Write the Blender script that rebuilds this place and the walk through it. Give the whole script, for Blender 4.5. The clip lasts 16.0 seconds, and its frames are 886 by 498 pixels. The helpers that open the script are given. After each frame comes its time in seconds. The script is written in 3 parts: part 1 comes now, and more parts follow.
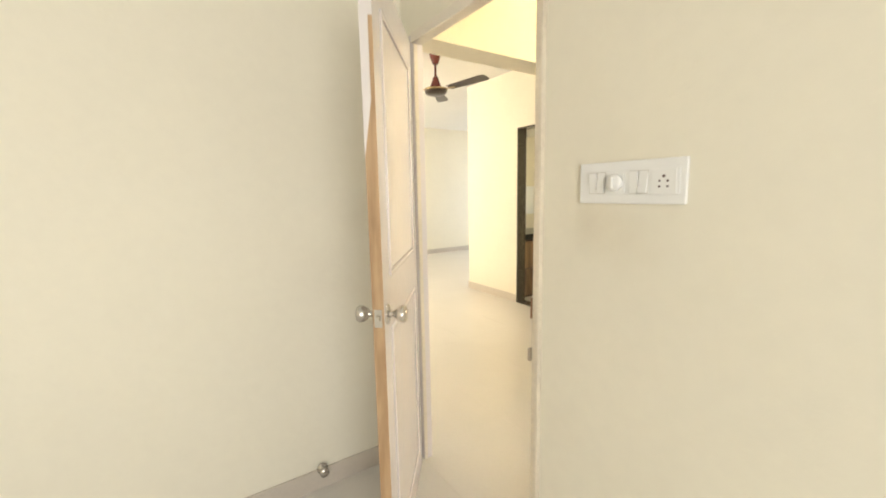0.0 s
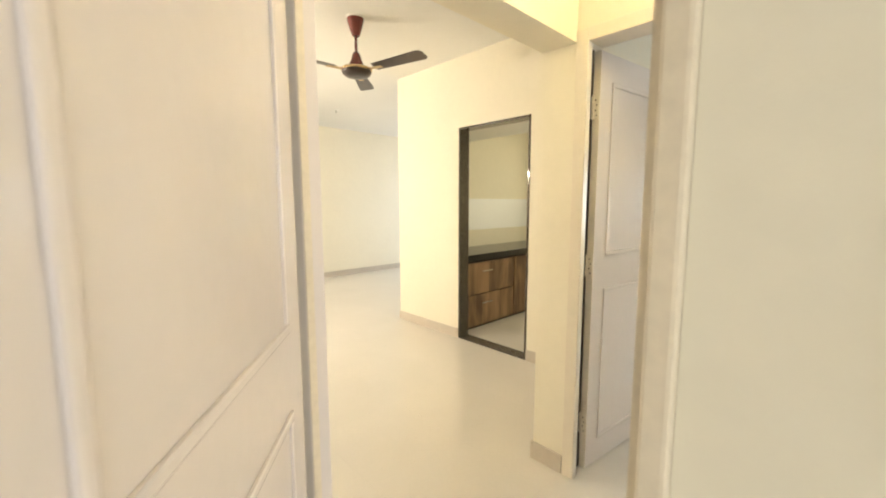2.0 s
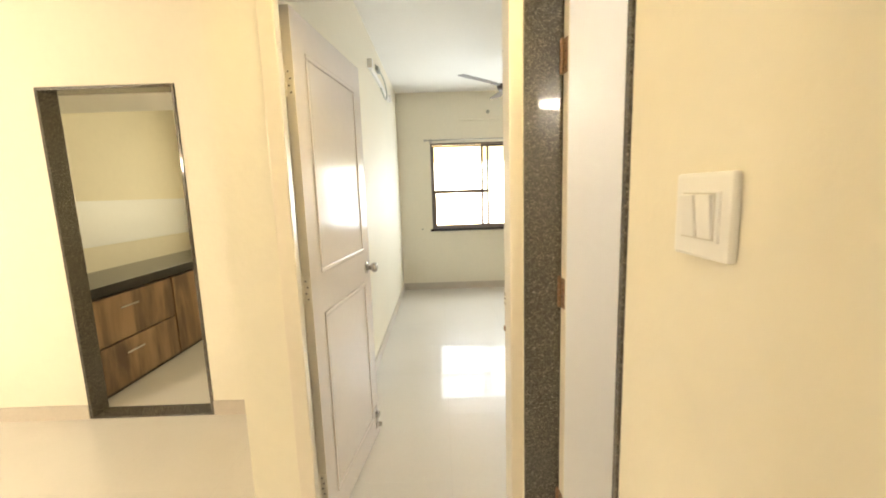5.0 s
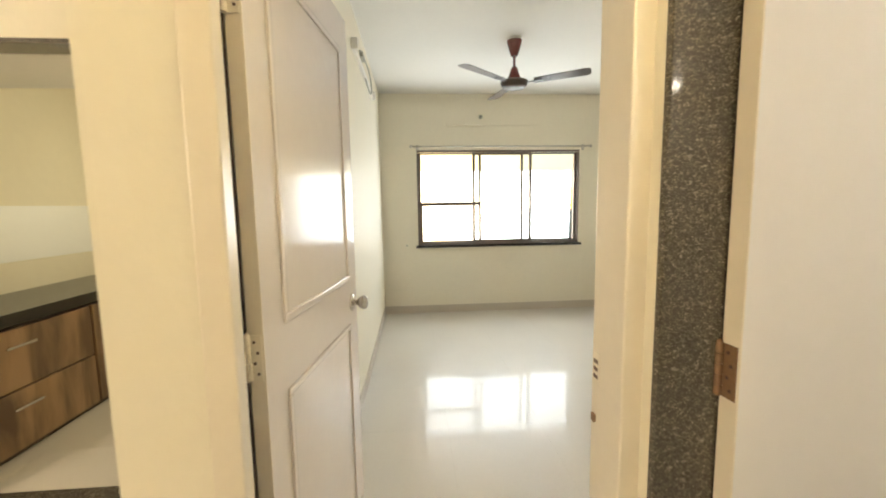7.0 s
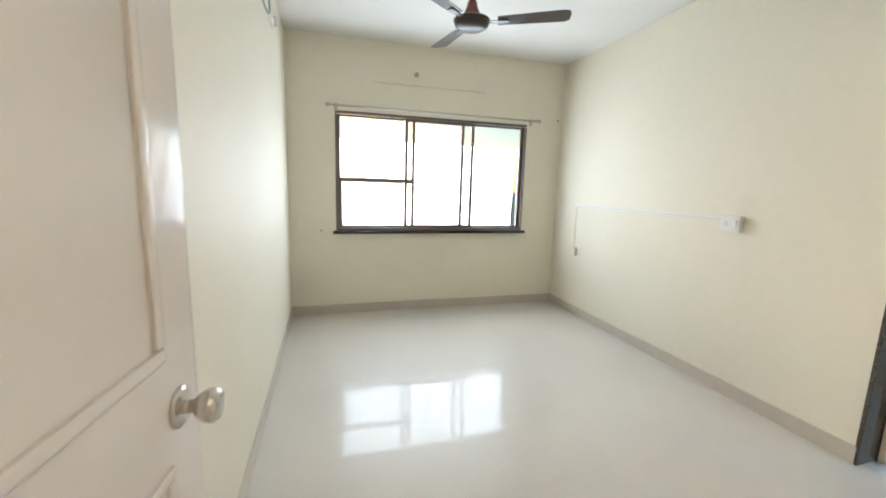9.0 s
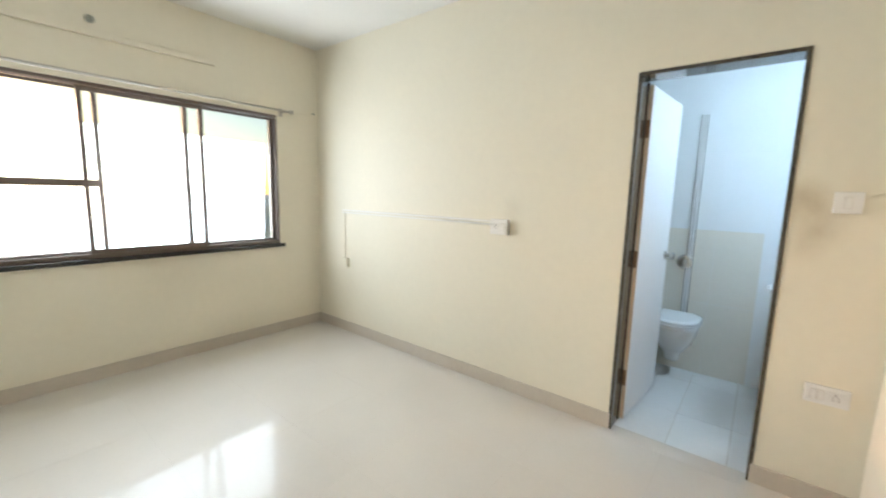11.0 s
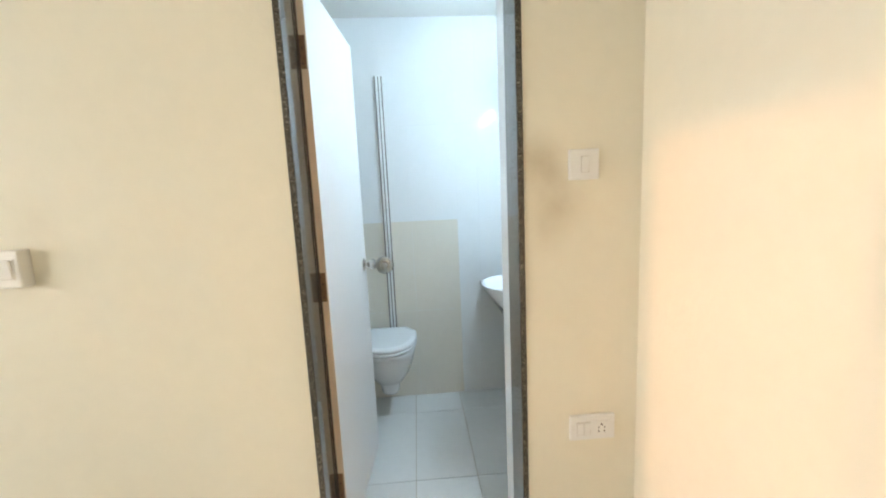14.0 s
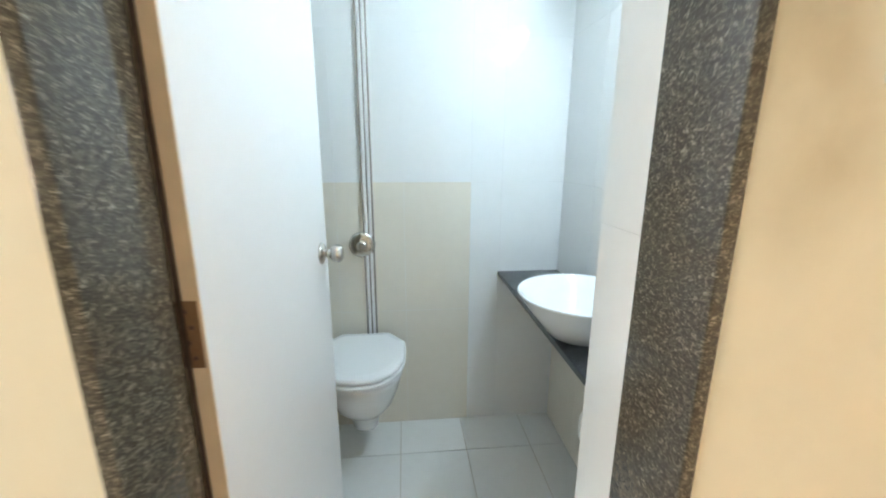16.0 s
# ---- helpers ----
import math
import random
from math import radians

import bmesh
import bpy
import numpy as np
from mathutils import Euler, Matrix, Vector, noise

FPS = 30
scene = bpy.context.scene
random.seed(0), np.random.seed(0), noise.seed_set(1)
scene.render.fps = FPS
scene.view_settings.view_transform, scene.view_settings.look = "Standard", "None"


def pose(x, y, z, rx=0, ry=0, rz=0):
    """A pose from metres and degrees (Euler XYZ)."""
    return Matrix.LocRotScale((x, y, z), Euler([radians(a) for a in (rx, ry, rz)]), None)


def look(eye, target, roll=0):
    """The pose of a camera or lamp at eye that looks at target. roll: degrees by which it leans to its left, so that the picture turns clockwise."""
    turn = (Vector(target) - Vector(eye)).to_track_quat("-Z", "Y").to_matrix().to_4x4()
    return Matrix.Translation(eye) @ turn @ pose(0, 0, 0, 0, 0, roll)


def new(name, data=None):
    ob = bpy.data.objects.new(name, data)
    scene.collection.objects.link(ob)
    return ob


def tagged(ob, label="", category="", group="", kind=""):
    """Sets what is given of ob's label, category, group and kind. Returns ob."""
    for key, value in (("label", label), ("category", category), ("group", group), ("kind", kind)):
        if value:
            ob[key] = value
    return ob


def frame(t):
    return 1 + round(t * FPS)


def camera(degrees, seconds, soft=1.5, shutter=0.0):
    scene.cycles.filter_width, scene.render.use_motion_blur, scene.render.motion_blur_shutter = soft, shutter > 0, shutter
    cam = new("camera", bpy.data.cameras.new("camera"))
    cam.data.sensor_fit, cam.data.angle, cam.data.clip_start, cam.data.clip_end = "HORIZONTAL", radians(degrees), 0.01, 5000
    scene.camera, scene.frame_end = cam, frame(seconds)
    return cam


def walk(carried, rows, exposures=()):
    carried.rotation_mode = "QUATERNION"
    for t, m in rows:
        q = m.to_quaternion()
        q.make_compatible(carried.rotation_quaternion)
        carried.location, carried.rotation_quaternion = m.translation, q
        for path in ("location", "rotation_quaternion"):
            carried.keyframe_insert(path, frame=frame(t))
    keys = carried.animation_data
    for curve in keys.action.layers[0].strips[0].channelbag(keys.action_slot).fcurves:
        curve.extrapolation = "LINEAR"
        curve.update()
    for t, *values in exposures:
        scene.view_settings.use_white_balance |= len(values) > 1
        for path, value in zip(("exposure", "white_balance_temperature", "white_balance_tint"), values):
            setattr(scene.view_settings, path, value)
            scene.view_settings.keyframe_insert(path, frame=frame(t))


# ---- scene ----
cam = camera(96.5, 16.0, soft=1.9, shutter=0.4)
PATH = [
    (0, (0.409, 0.334, 1.402), (1.499, 1.987, 1.118), -1.1),
    (0.5, (0.555, 0.522, 1.387), (1.683, 2.146, 1.094), -0.2),
    (1, (0.669, 0.75, 1.407), (1.92, 2.294, 1.176), 0.3),
    (1.5, (0.814, 0.942, 1.392), (2.121, 2.427, 1.094), 0.2),
    (2, (0.961, 1.102, 1.405), (2.335, 2.537, 1.176), -0.1),
    (2.5, (1.071, 1.222, 1.435), (2.537, 2.561, 1.194), -1.3),
    (3, (1.157, 1.316, 1.455), (2.847, 2.364, 1.24), -2.6),
    (3.5, (1.246, 1.402, 1.47), (3.175, 1.897, 1.291), -5.0),
    (4, (1.303, 1.42, 1.474), (3.291, 1.49, 1.269), -5.0),
    (4.2, (1.316, 1.415, 1.469), (3.296, 1.481, 1.194), -3.9),
    (6.3, (1.673, 1.658, 1.415), (3.657, 1.553, 1.193), -0.4),
    (6.5, (1.78, 1.663, 1.401), (3.767, 1.570, 1.194), -1.8),
    (7, (1.983, 1.660, 1.417), (3.966, 1.514, 1.2), -0.9),
    (7.5, (2.186, 1.654, 1.401), (4.151, 1.367, 1.151), 0.5),
    (8, (2.462, 1.699, 1.404), (4.402, 1.274, 1.138), 0.2),
    (8.2, (2.538, 1.701, 1.402), (4.467, 1.251, 1.098), 0.8),
    (10.3, (3.35, 1.574, 1.422), (5.023, 0.494, 1.232), 0.7),
    (10.5, (3.394, 1.554, 1.432), (4.943, 0.307, 1.225), 1.2),
    (11, (3.464, 1.468, 1.432), (4.706, -0.075, 1.154), 1.5),
    (11.5, (3.515, 1.274, 1.419), (4.487, -0.442, 1.09), 0.3),
    (12, (3.532, 1.061, 1.431), (4.192, -0.803, 1.128), 0.2),
    (12.5, (3.584, 0.886, 1.411), (3.927, -1.058, 1.094), 0.4),
    (13, (3.673, 0.688, 1.412), (3.66, -1.293, 1.134), -1.2),
    (13.5, (3.725, 0.504, 1.39), (3.608, -1.461, 1.037), -1.0),
    (14, (3.71, 0.231, 1.368), (3.587, -1.745, 1.089), -2.6),
    (14.5, (3.674, 0.031, 1.397), (3.585, -1.924, 0.983), -1.6),
    (15, (3.742, -0.205, 1.38), (3.614, -2.166, 1.006), -1.1),
    (15.5, (3.807, -0.411, 1.366), (3.597, -2.357, 0.951), -0.2),
    (16, (3.745, -0.593, 1.314), (3.554, -2.529, 0.85), 0.2),
]
LIGHT = [
    (0.0, 0.12, 6150, 10),
    (2.5, 0.05, 6150, 10),
    (3.5, 0.2, 6250, 10),
    (4.0, 0.33, 6400, 10),
    (6.5, 0.02, 6650, 10),
    (7.2, -0.05, 6650, 10),
    (8.0, -0.08, 5850, 10),
    (10.5, -0.03, 6020, 11),
    (12.5, 0.09, 6330, 11),
    (14.5, 0.14, 6700, 11),
    (16.0, 0.24, 7000, 11),
]
walk(cam, [(t, look(eye, target, roll)) for t, eye, target, roll in PATH], LIGHT)

# ---- tuning: sky, sun, window and added fill lamps (watts), tubes ----
SKY, SUN = 0.15, 0.9
W_BED, W_A, W_LIV, W_KIT = 47, 66, 34, 20
TUBE_C, TUBE_W, TUBE_B, TUBE_L = 205, 145, 250, 820
LEAF_A = 232.7
TILE_X, TILE_Y = 0.17, 0.27

# ---- world, sun and lamps ----
world = bpy.data.worlds.new("world")
scene.world = world
world.use_nodes = True
wn = world.node_tree.nodes
sky = wn.new("ShaderNodeTexSky")
sky.sky_type = "NISHITA"
sky.sun_disc = False
sky.sun_elevation = radians(9)
sky.sun_rotation = radians(84)
sky.dust_density = 0.6
wn["Background"].inputs["Strength"].default_value = SKY
world.node_tree.links.new(sky.outputs["Color"], wn["Background"].inputs["Color"])

sun = new("sun", bpy.data.lights.new("sun", "SUN"))
sun.data.energy, sun.data.angle, sun.data.color = SUN, radians(0.8), (1.0, 0.55, 0.33)
sun.matrix_world = look((20, 1.96, 2.7), (0, -0.06, 0))


def area_lamp(name, eye, target, w, h, watts, color):
    lamp = new(name, bpy.data.lights.new(name, "AREA"))
    lamp.data.shape, lamp.data.size, lamp.data.size_y = "RECTANGLE", w, h
    lamp.data.energy, lamp.data.color = watts, color
    lamp.matrix_world = look(eye, target)
    return lamp


DAY = (0.91, 0.965, 1.0)
area_lamp("bedroom_window_light", (7.40, 0.52, 1.39), (0, 0.4, 0.95), 2.1, 0.97, W_BED, DAY)
# three fill lamps in assumed openings out of view, to brighten these rooms
area_lamp("first_bedroom_fill_light", (-0.4, -2.12, 1.5), (-0.2, 2, 1.1), 1.7, 1.2, W_A, (1.0, 0.97, 0.92))
area_lamp("living_fill_light", (7.30, 6.6, 1.3), (0, 6.6, 0.9), 2.2, 2.0, W_LIV, DAY)
area_lamp("kitchen_fill_light", (6.40, 3.3, 1.6), (3, 3.3, 1.0), 1.0, 1.0, W_KIT, (1.0, 0.89, 0.58))

# ---- materials ----


def shader(name, base, rough, metal=0.0, vary=0.06, scale=3.0, bump=0.0, bump_scale=60.0, spec=0.5, coat=0.0, random_vary=0.0):
    """A paint-like surface: colour that drifts at two scales, and fine relief."""
    m = bpy.data.materials.new(name)
    m.use_nodes = True
    n, k = m.node_tree.nodes, m.node_tree.links
    b = n["Principled BSDF"]
    co = n.new("ShaderNodeTexCoord")
    geo = n.new("ShaderNodeNewGeometry")
    big = n.new("ShaderNodeTexNoise")
    big.inputs["Scale"].default_value, big.inputs["Detail"].default_value = scale * 0.35, 4
    fine = n.new("ShaderNodeTexNoise")
    fine.inputs["Scale"].default_value, fine.inputs["Detail"].default_value = scale * 9, 5
    for t in (big, fine):
        k.new(geo.outputs["Position"], t.inputs["Vector"])
    add = n.new("ShaderNodeMath")
    add.operation = "ADD"
    k.new(big.outputs["Fac"], add.inputs[0])
    half = n.new("ShaderNodeMath")
    half.operation = "MULTIPLY"
    half.inputs[1].default_value = 0.45
    k.new(fine.outputs["Fac"], half.inputs[0])
    k.new(half.outputs[0], add.inputs[1])
    mp = n.new("ShaderNodeMapRange")
    mp.inputs["From Min"].default_value, mp.inputs["From Max"].default_value = 0.45, 1.0
    mp.inputs["To Min"].default_value, mp.inputs["To Max"].default_value = 1 - vary, 1 + vary
    k.new(add.outputs[0], mp.inputs["Value"])
    mul = n.new("ShaderNodeVectorMath")
    mul.operation = "SCALE"
    mul.inputs[0].default_value = base[:3]
    k.new(mp.outputs[0], mul.inputs["Scale"])
    out = mul.outputs[0]
    if random_vary:
        info = n.new("ShaderNodeObjectInfo")
        mr = n.new("ShaderNodeMapRange")
        mr.inputs["To Min"].default_value, mr.inputs["To Max"].default_value = 1 - random_vary, 1 + random_vary
        k.new(info.outputs["Random"], mr.inputs["Value"])
        m2 = n.new("ShaderNodeVectorMath")
        m2.operation = "SCALE"
        k.new(out, m2.inputs[0])
        k.new(mr.outputs[0], m2.inputs["Scale"])
        out = m2.outputs[0]
    k.new(out, b.inputs["Base Color"])
    rr = n.new("ShaderNodeMapRange")
    rr.inputs["To Min"].default_value, rr.inputs["To Max"].default_value = rough * 0.85, min(1, rough * 1.15)
    k.new(fine.outputs["Fac"], rr.inputs["Value"])
    k.new(rr.outputs[0], b.inputs["Roughness"])
    b.inputs["Metallic"].default_value = metal
    b.inputs["Specular IOR Level"].default_value = spec
    b.inputs["Coat Weight"].default_value = coat
    b.inputs["Coat Roughness"].default_value = 0.05
    if bump:
        bt = n.new("ShaderNodeTexNoise")
        bt.inputs["Scale"].default_value, bt.inputs["Detail"].default_value = bump_scale, 6
        k.new(geo.outputs["Position"], bt.inputs["Vector"])
        bp = n.new("ShaderNodeBump")
        bp.inputs["Strength"].default_value, bp.inputs["Distance"].default_value = bump, 0.004
        k.new(bt.outputs["Fac"], bp.inputs["Height"])
        k.new(bp.outputs["Normal"], b.inputs["Normal"])
    return m


def granite(name, dark, light, rough):
    m = shader(name, dark, rough, vary=0.1, bump=0.03, bump_scale=160, spec=0.5)
    n, k = m.node_tree.nodes, m.node_tree.links
    b = n["Principled BSDF"]
    geo = n.new("ShaderNodeNewGeometry")
    mapping = n.new("ShaderNodeMapping")
    mapping.inputs["Rotation"].default_value = (0.6, 0.5, 0.7)
    mapping.inputs["Scale"].default_value = (1, 1, 1.7)
    k.new(geo.outputs["Position"], mapping.inputs["Vector"])
    v = n.new("ShaderNodeTexNoise")
    v.inputs["Scale"].default_value, v.inputs["Detail"].default_value, v.inputs["Roughness"].default_value, v.inputs["Distortion"].default_value = 120, 3, 0.7, 1.2
    k.new(mapping.outputs[0], v.inputs["Vector"])
    r = n.new("ShaderNodeValToRGB")
    r.color_ramp.elements[0].position, r.color_ramp.elements[0].color = 0.46, (*dark, 1)
    r.color_ramp.elements[1].position, r.color_ramp.elements[1].color = 0.72, (*light, 1)
    e = r.color_ramp.elements.new(0.58)
    e.color = (*[a * 0.78 + c * 0.22 for a, c in zip(dark, light)], 1)
    k.new(v.outputs["Fac"], r.inputs["Fac"])
    k.new(r.outputs["Color"], b.inputs["Base Color"])
    return m


def wood(name, a, c, rough, stretch, size=7.0):
    m = shader(name, a, rough, bump=0.05, bump_scale=80)
    n, k = m.node_tree.nodes, m.node_tree.links
    b = n["Principled BSDF"]
    geo = n.new("ShaderNodeNewGeometry")
    info = n.new("ShaderNodeObjectInfo")
    offset = n.new("ShaderNodeVectorMath")
    offset.operation = "ADD"
    k.new(geo.outputs["Position"], offset.inputs[0])
    scl = n.new("ShaderNodeMath")
    scl.operation = "MULTIPLY"
    scl.inputs[1].default_value = 9.0
    k.new(info.outputs["Random"], scl.inputs[0])
    k.new(scl.outputs[0], offset.inputs[1])
    mapping = n.new("ShaderNodeMapping")
    mapping.inputs["Scale"].default_value = stretch
    k.new(offset.outputs[0], mapping.inputs["Vector"])
    v = n.new("ShaderNodeTexNoise")
    v.inputs["Scale"].default_value, v.inputs["Detail"].default_value, v.inputs["Distortion"].default_value = size, 7, 0.5
    k.new(mapping.outputs[0], v.inputs["Vector"])
    r = n.new("ShaderNodeValToRGB")
    r.color_ramp.elements[0].position, r.color_ramp.elements[0].color = 0.36, (*c, 1)
    r.color_ramp.elements[1].position, r.color_ramp.elements[1].color = 0.62, (*a, 1)
    k.new(v.outputs["Fac"], r.inputs["Fac"])
    k.new(r.outputs["Color"], b.inputs["Base Color"])
    return m


def glow(name, color, strength):
    m = bpy.data.materials.new(name)
    m.use_nodes = True
    b = m.node_tree.nodes["Principled BSDF"]
    b.inputs["Base Color"].default_value = (0.9, 0.9, 0.9, 1)
    b.inputs["Emission Color"].default_value = (*color, 1)
    b.inputs["Emission Strength"].default_value = strength
    return m


def glass(name):
    m = bpy.data.materials.new(name)
    m.use_nodes = True
    b = m.node_tree.nodes["Principled BSDF"]
    b.inputs["Base Color"].default_value = (0.97, 1.0, 0.99, 1)
    b.inputs["Roughness"].default_value = 0.0
    b.inputs["IOR"].default_value = 1.45
    b.inputs["Transmission Weight"].default_value = 1.0
    return m


CREAM = shader("cream_wall_paint", (0.82, 0.77, 0.635), 0.62, vary=0.035, scale=2.2, bump=0.25, bump_scale=45, spec=0.35)
def smudge(m, spots):
    """Grimy patches with ragged edges at places of the wall: (x, y, z, radius, strength)."""
    n, k = m.node_tree.nodes, m.node_tree.links
    b = n["Principled BSDF"]
    geo = n.new("ShaderNodeNewGeometry")
    rag = n.new("ShaderNodeTexNoise")
    rag.inputs["Scale"].default_value, rag.inputs["Detail"].default_value = 9, 5
    k.new(geo.outputs["Position"], rag.inputs["Vector"])
    src = b.inputs["Base Color"].links[0].from_socket
    for x, y, z, r, amount in spots:
        d = n.new("ShaderNodeVectorMath")
        d.operation = "DISTANCE"
        d.inputs[1].default_value = (x, y, z)
        k.new(geo.outputs["Position"], d.inputs[0])
        near = n.new("ShaderNodeMapRange")
        near.interpolation_type = "SMOOTHSTEP"
        near.inputs["From Min"].default_value, near.inputs["From Max"].default_value = r, 0.0
        near.inputs["To Min"].default_value, near.inputs["To Max"].default_value = 0.0, 1.0
        k.new(d.outputs["Value"], near.inputs["Value"])
        mul = n.new("ShaderNodeMath")
        mul.operation = "MULTIPLY"
        k.new(near.outputs[0], mul.inputs[0])
        k.new(rag.outputs["Fac"], mul.inputs[1])
        am = n.new("ShaderNodeMath")
        am.operation = "MULTIPLY"
        am.inputs[1].default_value = amount
        k.new(mul.outputs[0], am.inputs[0])
        mix = n.new("ShaderNodeMix")
        mix.data_type = "RGBA"
        mix.inputs["B"].default_value = (0.42, 0.33, 0.20, 1)
        k.new(am.outputs[0], mix.inputs["Factor"])
        k.new(src, mix.inputs["A"])
        src = mix.outputs["Result"]
    k.new(src, b.inputs["Base Color"])


smudge(CREAM, [(3.33, -1.0, 1.45, 0.13, 1.0), (3.27, -1.0, 1.33, 0.15, 0.7), (3.30, -1.0, 1.22, 0.10, 0.35), (1.37, 1.03, 1.30, 0.12, 0.35), (1.37, 0.93, 1.27, 0.16, 0.25), (1.10, 2.12, 1.30, 0.14, 0.2), (0.93, 2.12, 1.05, 0.25, 0.12), (4.83, -1.0, 1.33, 0.14, 0.2), (7.165, 0.5, 0.76, 0.5, 0.18), (1.78, 1.20, 1.18, 0.16, 0.15), (7.165, 1.95, 0.35, 0.3, 0.2), (6.7, -1.0, 0.45, 0.3, 0.15)])
CEIL = shader("ceiling_whitewash", (0.80, 0.79, 0.75), 0.8, vary=0.03, bump=0.2, bump_scale=40, spec=0.2)
FLOOR = shader("cream_vitrified_tile", (0.67, 0.635, 0.58), 0.30, vary=0.04, scale=5, spec=0.4, coat=0.5, random_vary=0.005)
GROUT = shader("tile_grout", (0.62, 0.58, 0.51), 0.8, vary=0.1)
JOINT = shader("tinted_joint_filler", (0.60, 0.565, 0.505), 0.25, vary=0.05)
SKIRT = shader("skirting_tile", (0.57, 0.51, 0.43), 0.35, vary=0.08, scale=6)
ENAMEL = shader("door_enamel", (0.76, 0.705, 0.675), 0.14, vary=0.03, bump=0.10, bump_scale=30, spec=0.5)
FRAME_PAINT = shader("door_frame_paint", (0.78, 0.715, 0.60), 0.3, vary=0.05, bump=0.12, bump_scale=35)
# worn frame paint, base darkened for the jamb that stands in shade
FRAME_WORN_SHADED = shader("worn_shaded_frame_paint", (0.74, 0.66, 0.52), 0.4, vary=0.14, scale=6, bump=0.2, bump_scale=40)
BATH_DOOR = shader("bathroom_door_laminate", (0.80, 0.78, 0.77), 0.3, vary=0.02)
RAW_WOOD = wood("raw_door_edge_wood", (0.50, 0.335, 0.185), (0.36, 0.22, 0.11), 0.6, (6, 6, 0.6))
PALE_EDGE = shader("pale_door_edge", (0.76, 0.62, 0.47), 0.5, vary=0.12)
GRANITE = granite("grey_granite", (0.050, 0.042, 0.031), (0.36, 0.315, 0.245), 0.035)
BLACK_STONE = granite("black_granite", (0.012, 0.012, 0.013), (0.05, 0.05, 0.05), 0.12)
LAMINATE = wood("rustic_wood_laminate", (0.37, 0.235, 0.13), (0.13, 0.078, 0.045), 0.42, (1.7, 1.7, 0.30), 4.0)
# the cabinet carcass, and strips that stand for shade in door gaps
DARK_GAP = shader("dark_carcass_and_gap_shade", (0.06, 0.04, 0.03), 0.6)
WHITE_TILE = shader("white_wall_tile", (0.85, 0.865, 0.87), 0.12, vary=0.02, random_vary=0.01)
BEIGE_TILE = shader("beige_wall_tile", (0.80, 0.75, 0.66), 0.2, vary=0.03, random_vary=0.015)
BATH_FLOOR = shader("matt_white_floor_tile", (0.83, 0.835, 0.82), 0.32, vary=0.04, random_vary=0.02)
STEEL = shader("satin_steel", (0.60, 0.57, 0.53), 0.22, metal=1.0, vary=0.05)
RUSTY = shader("worn_brass_hinge", (0.26, 0.155, 0.09), 0.5, metal=0.4, vary=0.25, scale=14)
# grey for the shadow line in the recess round a rocker
SEAM_SHADE = shader("switch_seam_shade", (0.64, 0.61, 0.55), 0.6)
PLASTIC = shader("ivory_switch_plastic", (0.84, 0.82, 0.77), 0.32, vary=0.02)
PLASTIC_W = shader("white_switch_plastic", (0.84, 0.83, 0.80), 0.3, vary=0.02)
HOLE = shader("socket_hole", (0.10, 0.06, 0.05), 0.7)
ALU = shader("brown_anodised_aluminium", (0.17, 0.145, 0.13), 0.35, metal=0.6, vary=0.08)
ALU_LIGHT = shader("silver_curtain_track", (0.52, 0.49, 0.44), 0.35, metal=0.7)
CERAMIC = shader("glazed_white_ceramic", (0.84, 0.85, 0.86), 0.07, vary=0.01, coat=0.3)
MAROON = shader("maroon_fan_enamel", (0.16, 0.035, 0.03), 0.2, vary=0.05, coat=0.4)
BLADE = shader("brown_fan_blade", (0.06, 0.043, 0.036), 0.3, vary=0.08, spec=0.38)
GOLD = shader("gold_trim", (0.62, 0.46, 0.25), 0.25, metal=0.9)
PVC = shader("pvc_pipe_chrome", (0.58, 0.55, 0.51), 0.25, metal=0.6)
KITCHEN_TILE = shader("satin_kitchen_tile", (0.87, 0.88, 0.89), 0.45, vary=0.02)
GLASS = glass("window_glass")
MIRROR = shader("mirror_silver", (0.9, 0.92, 0.92), 0.02, metal=1.0, vary=0.0)
RENDER_WALL = shader("sunlit_plaster", (0.72, 0.70, 0.65), 0.8, vary=0.08)
GROUND = shader("dusty_ground", (0.25, 0.22, 0.18), 0.9, vary=0.2)
TUBE_COOL = glow("cool_tube", (0.60, 0.82, 1.0), TUBE_C)
TUBE_WARM = glow("warm_tube", (1.0, 0.80, 0.43), TUBE_W)
TUBE_BATH = glow("bathroom_tube", (1.0, 0.88, 0.70), TUBE_B)
# glow of the added tube that fills living room and passage
TUBE_FILL = glow("living_fill_tube", (1.0, 0.86, 0.66), TUBE_L)
SLATE = granite("slate_counter", (0.035, 0.04, 0.046), (0.11, 0.12, 0.13), 0.3)
GLASS_DARK = shader("far_window_glass", (0.05, 0.06, 0.07), 0.1)
WIRE = shader("cable_sheath", (0.35, 0.36, 0.30), 0.5)

# ---- mesh helpers ----


def add_box(bm, x0, x1, y0, y1, z0, z1, bevel=0.0):
    made = bmesh.ops.create_cube(bm, size=1.0, matrix=Matrix.LocRotScale(((x0 + x1) / 2, (y0 + y1) / 2, (z0 + z1) / 2), None, (x1 - x0, y1 - y0, z1 - z0)))
    if bevel:
        edges = list({e for v in made["verts"] for e in v.link_edges})
        bmesh.ops.bevel(bm, geom=edges, offset=bevel, segments=2, affect="EDGES", profile=0.6)
    return bm


def box(*a, bevel=0.0):
    return add_box(bmesh.new(), *a, bevel=bevel)


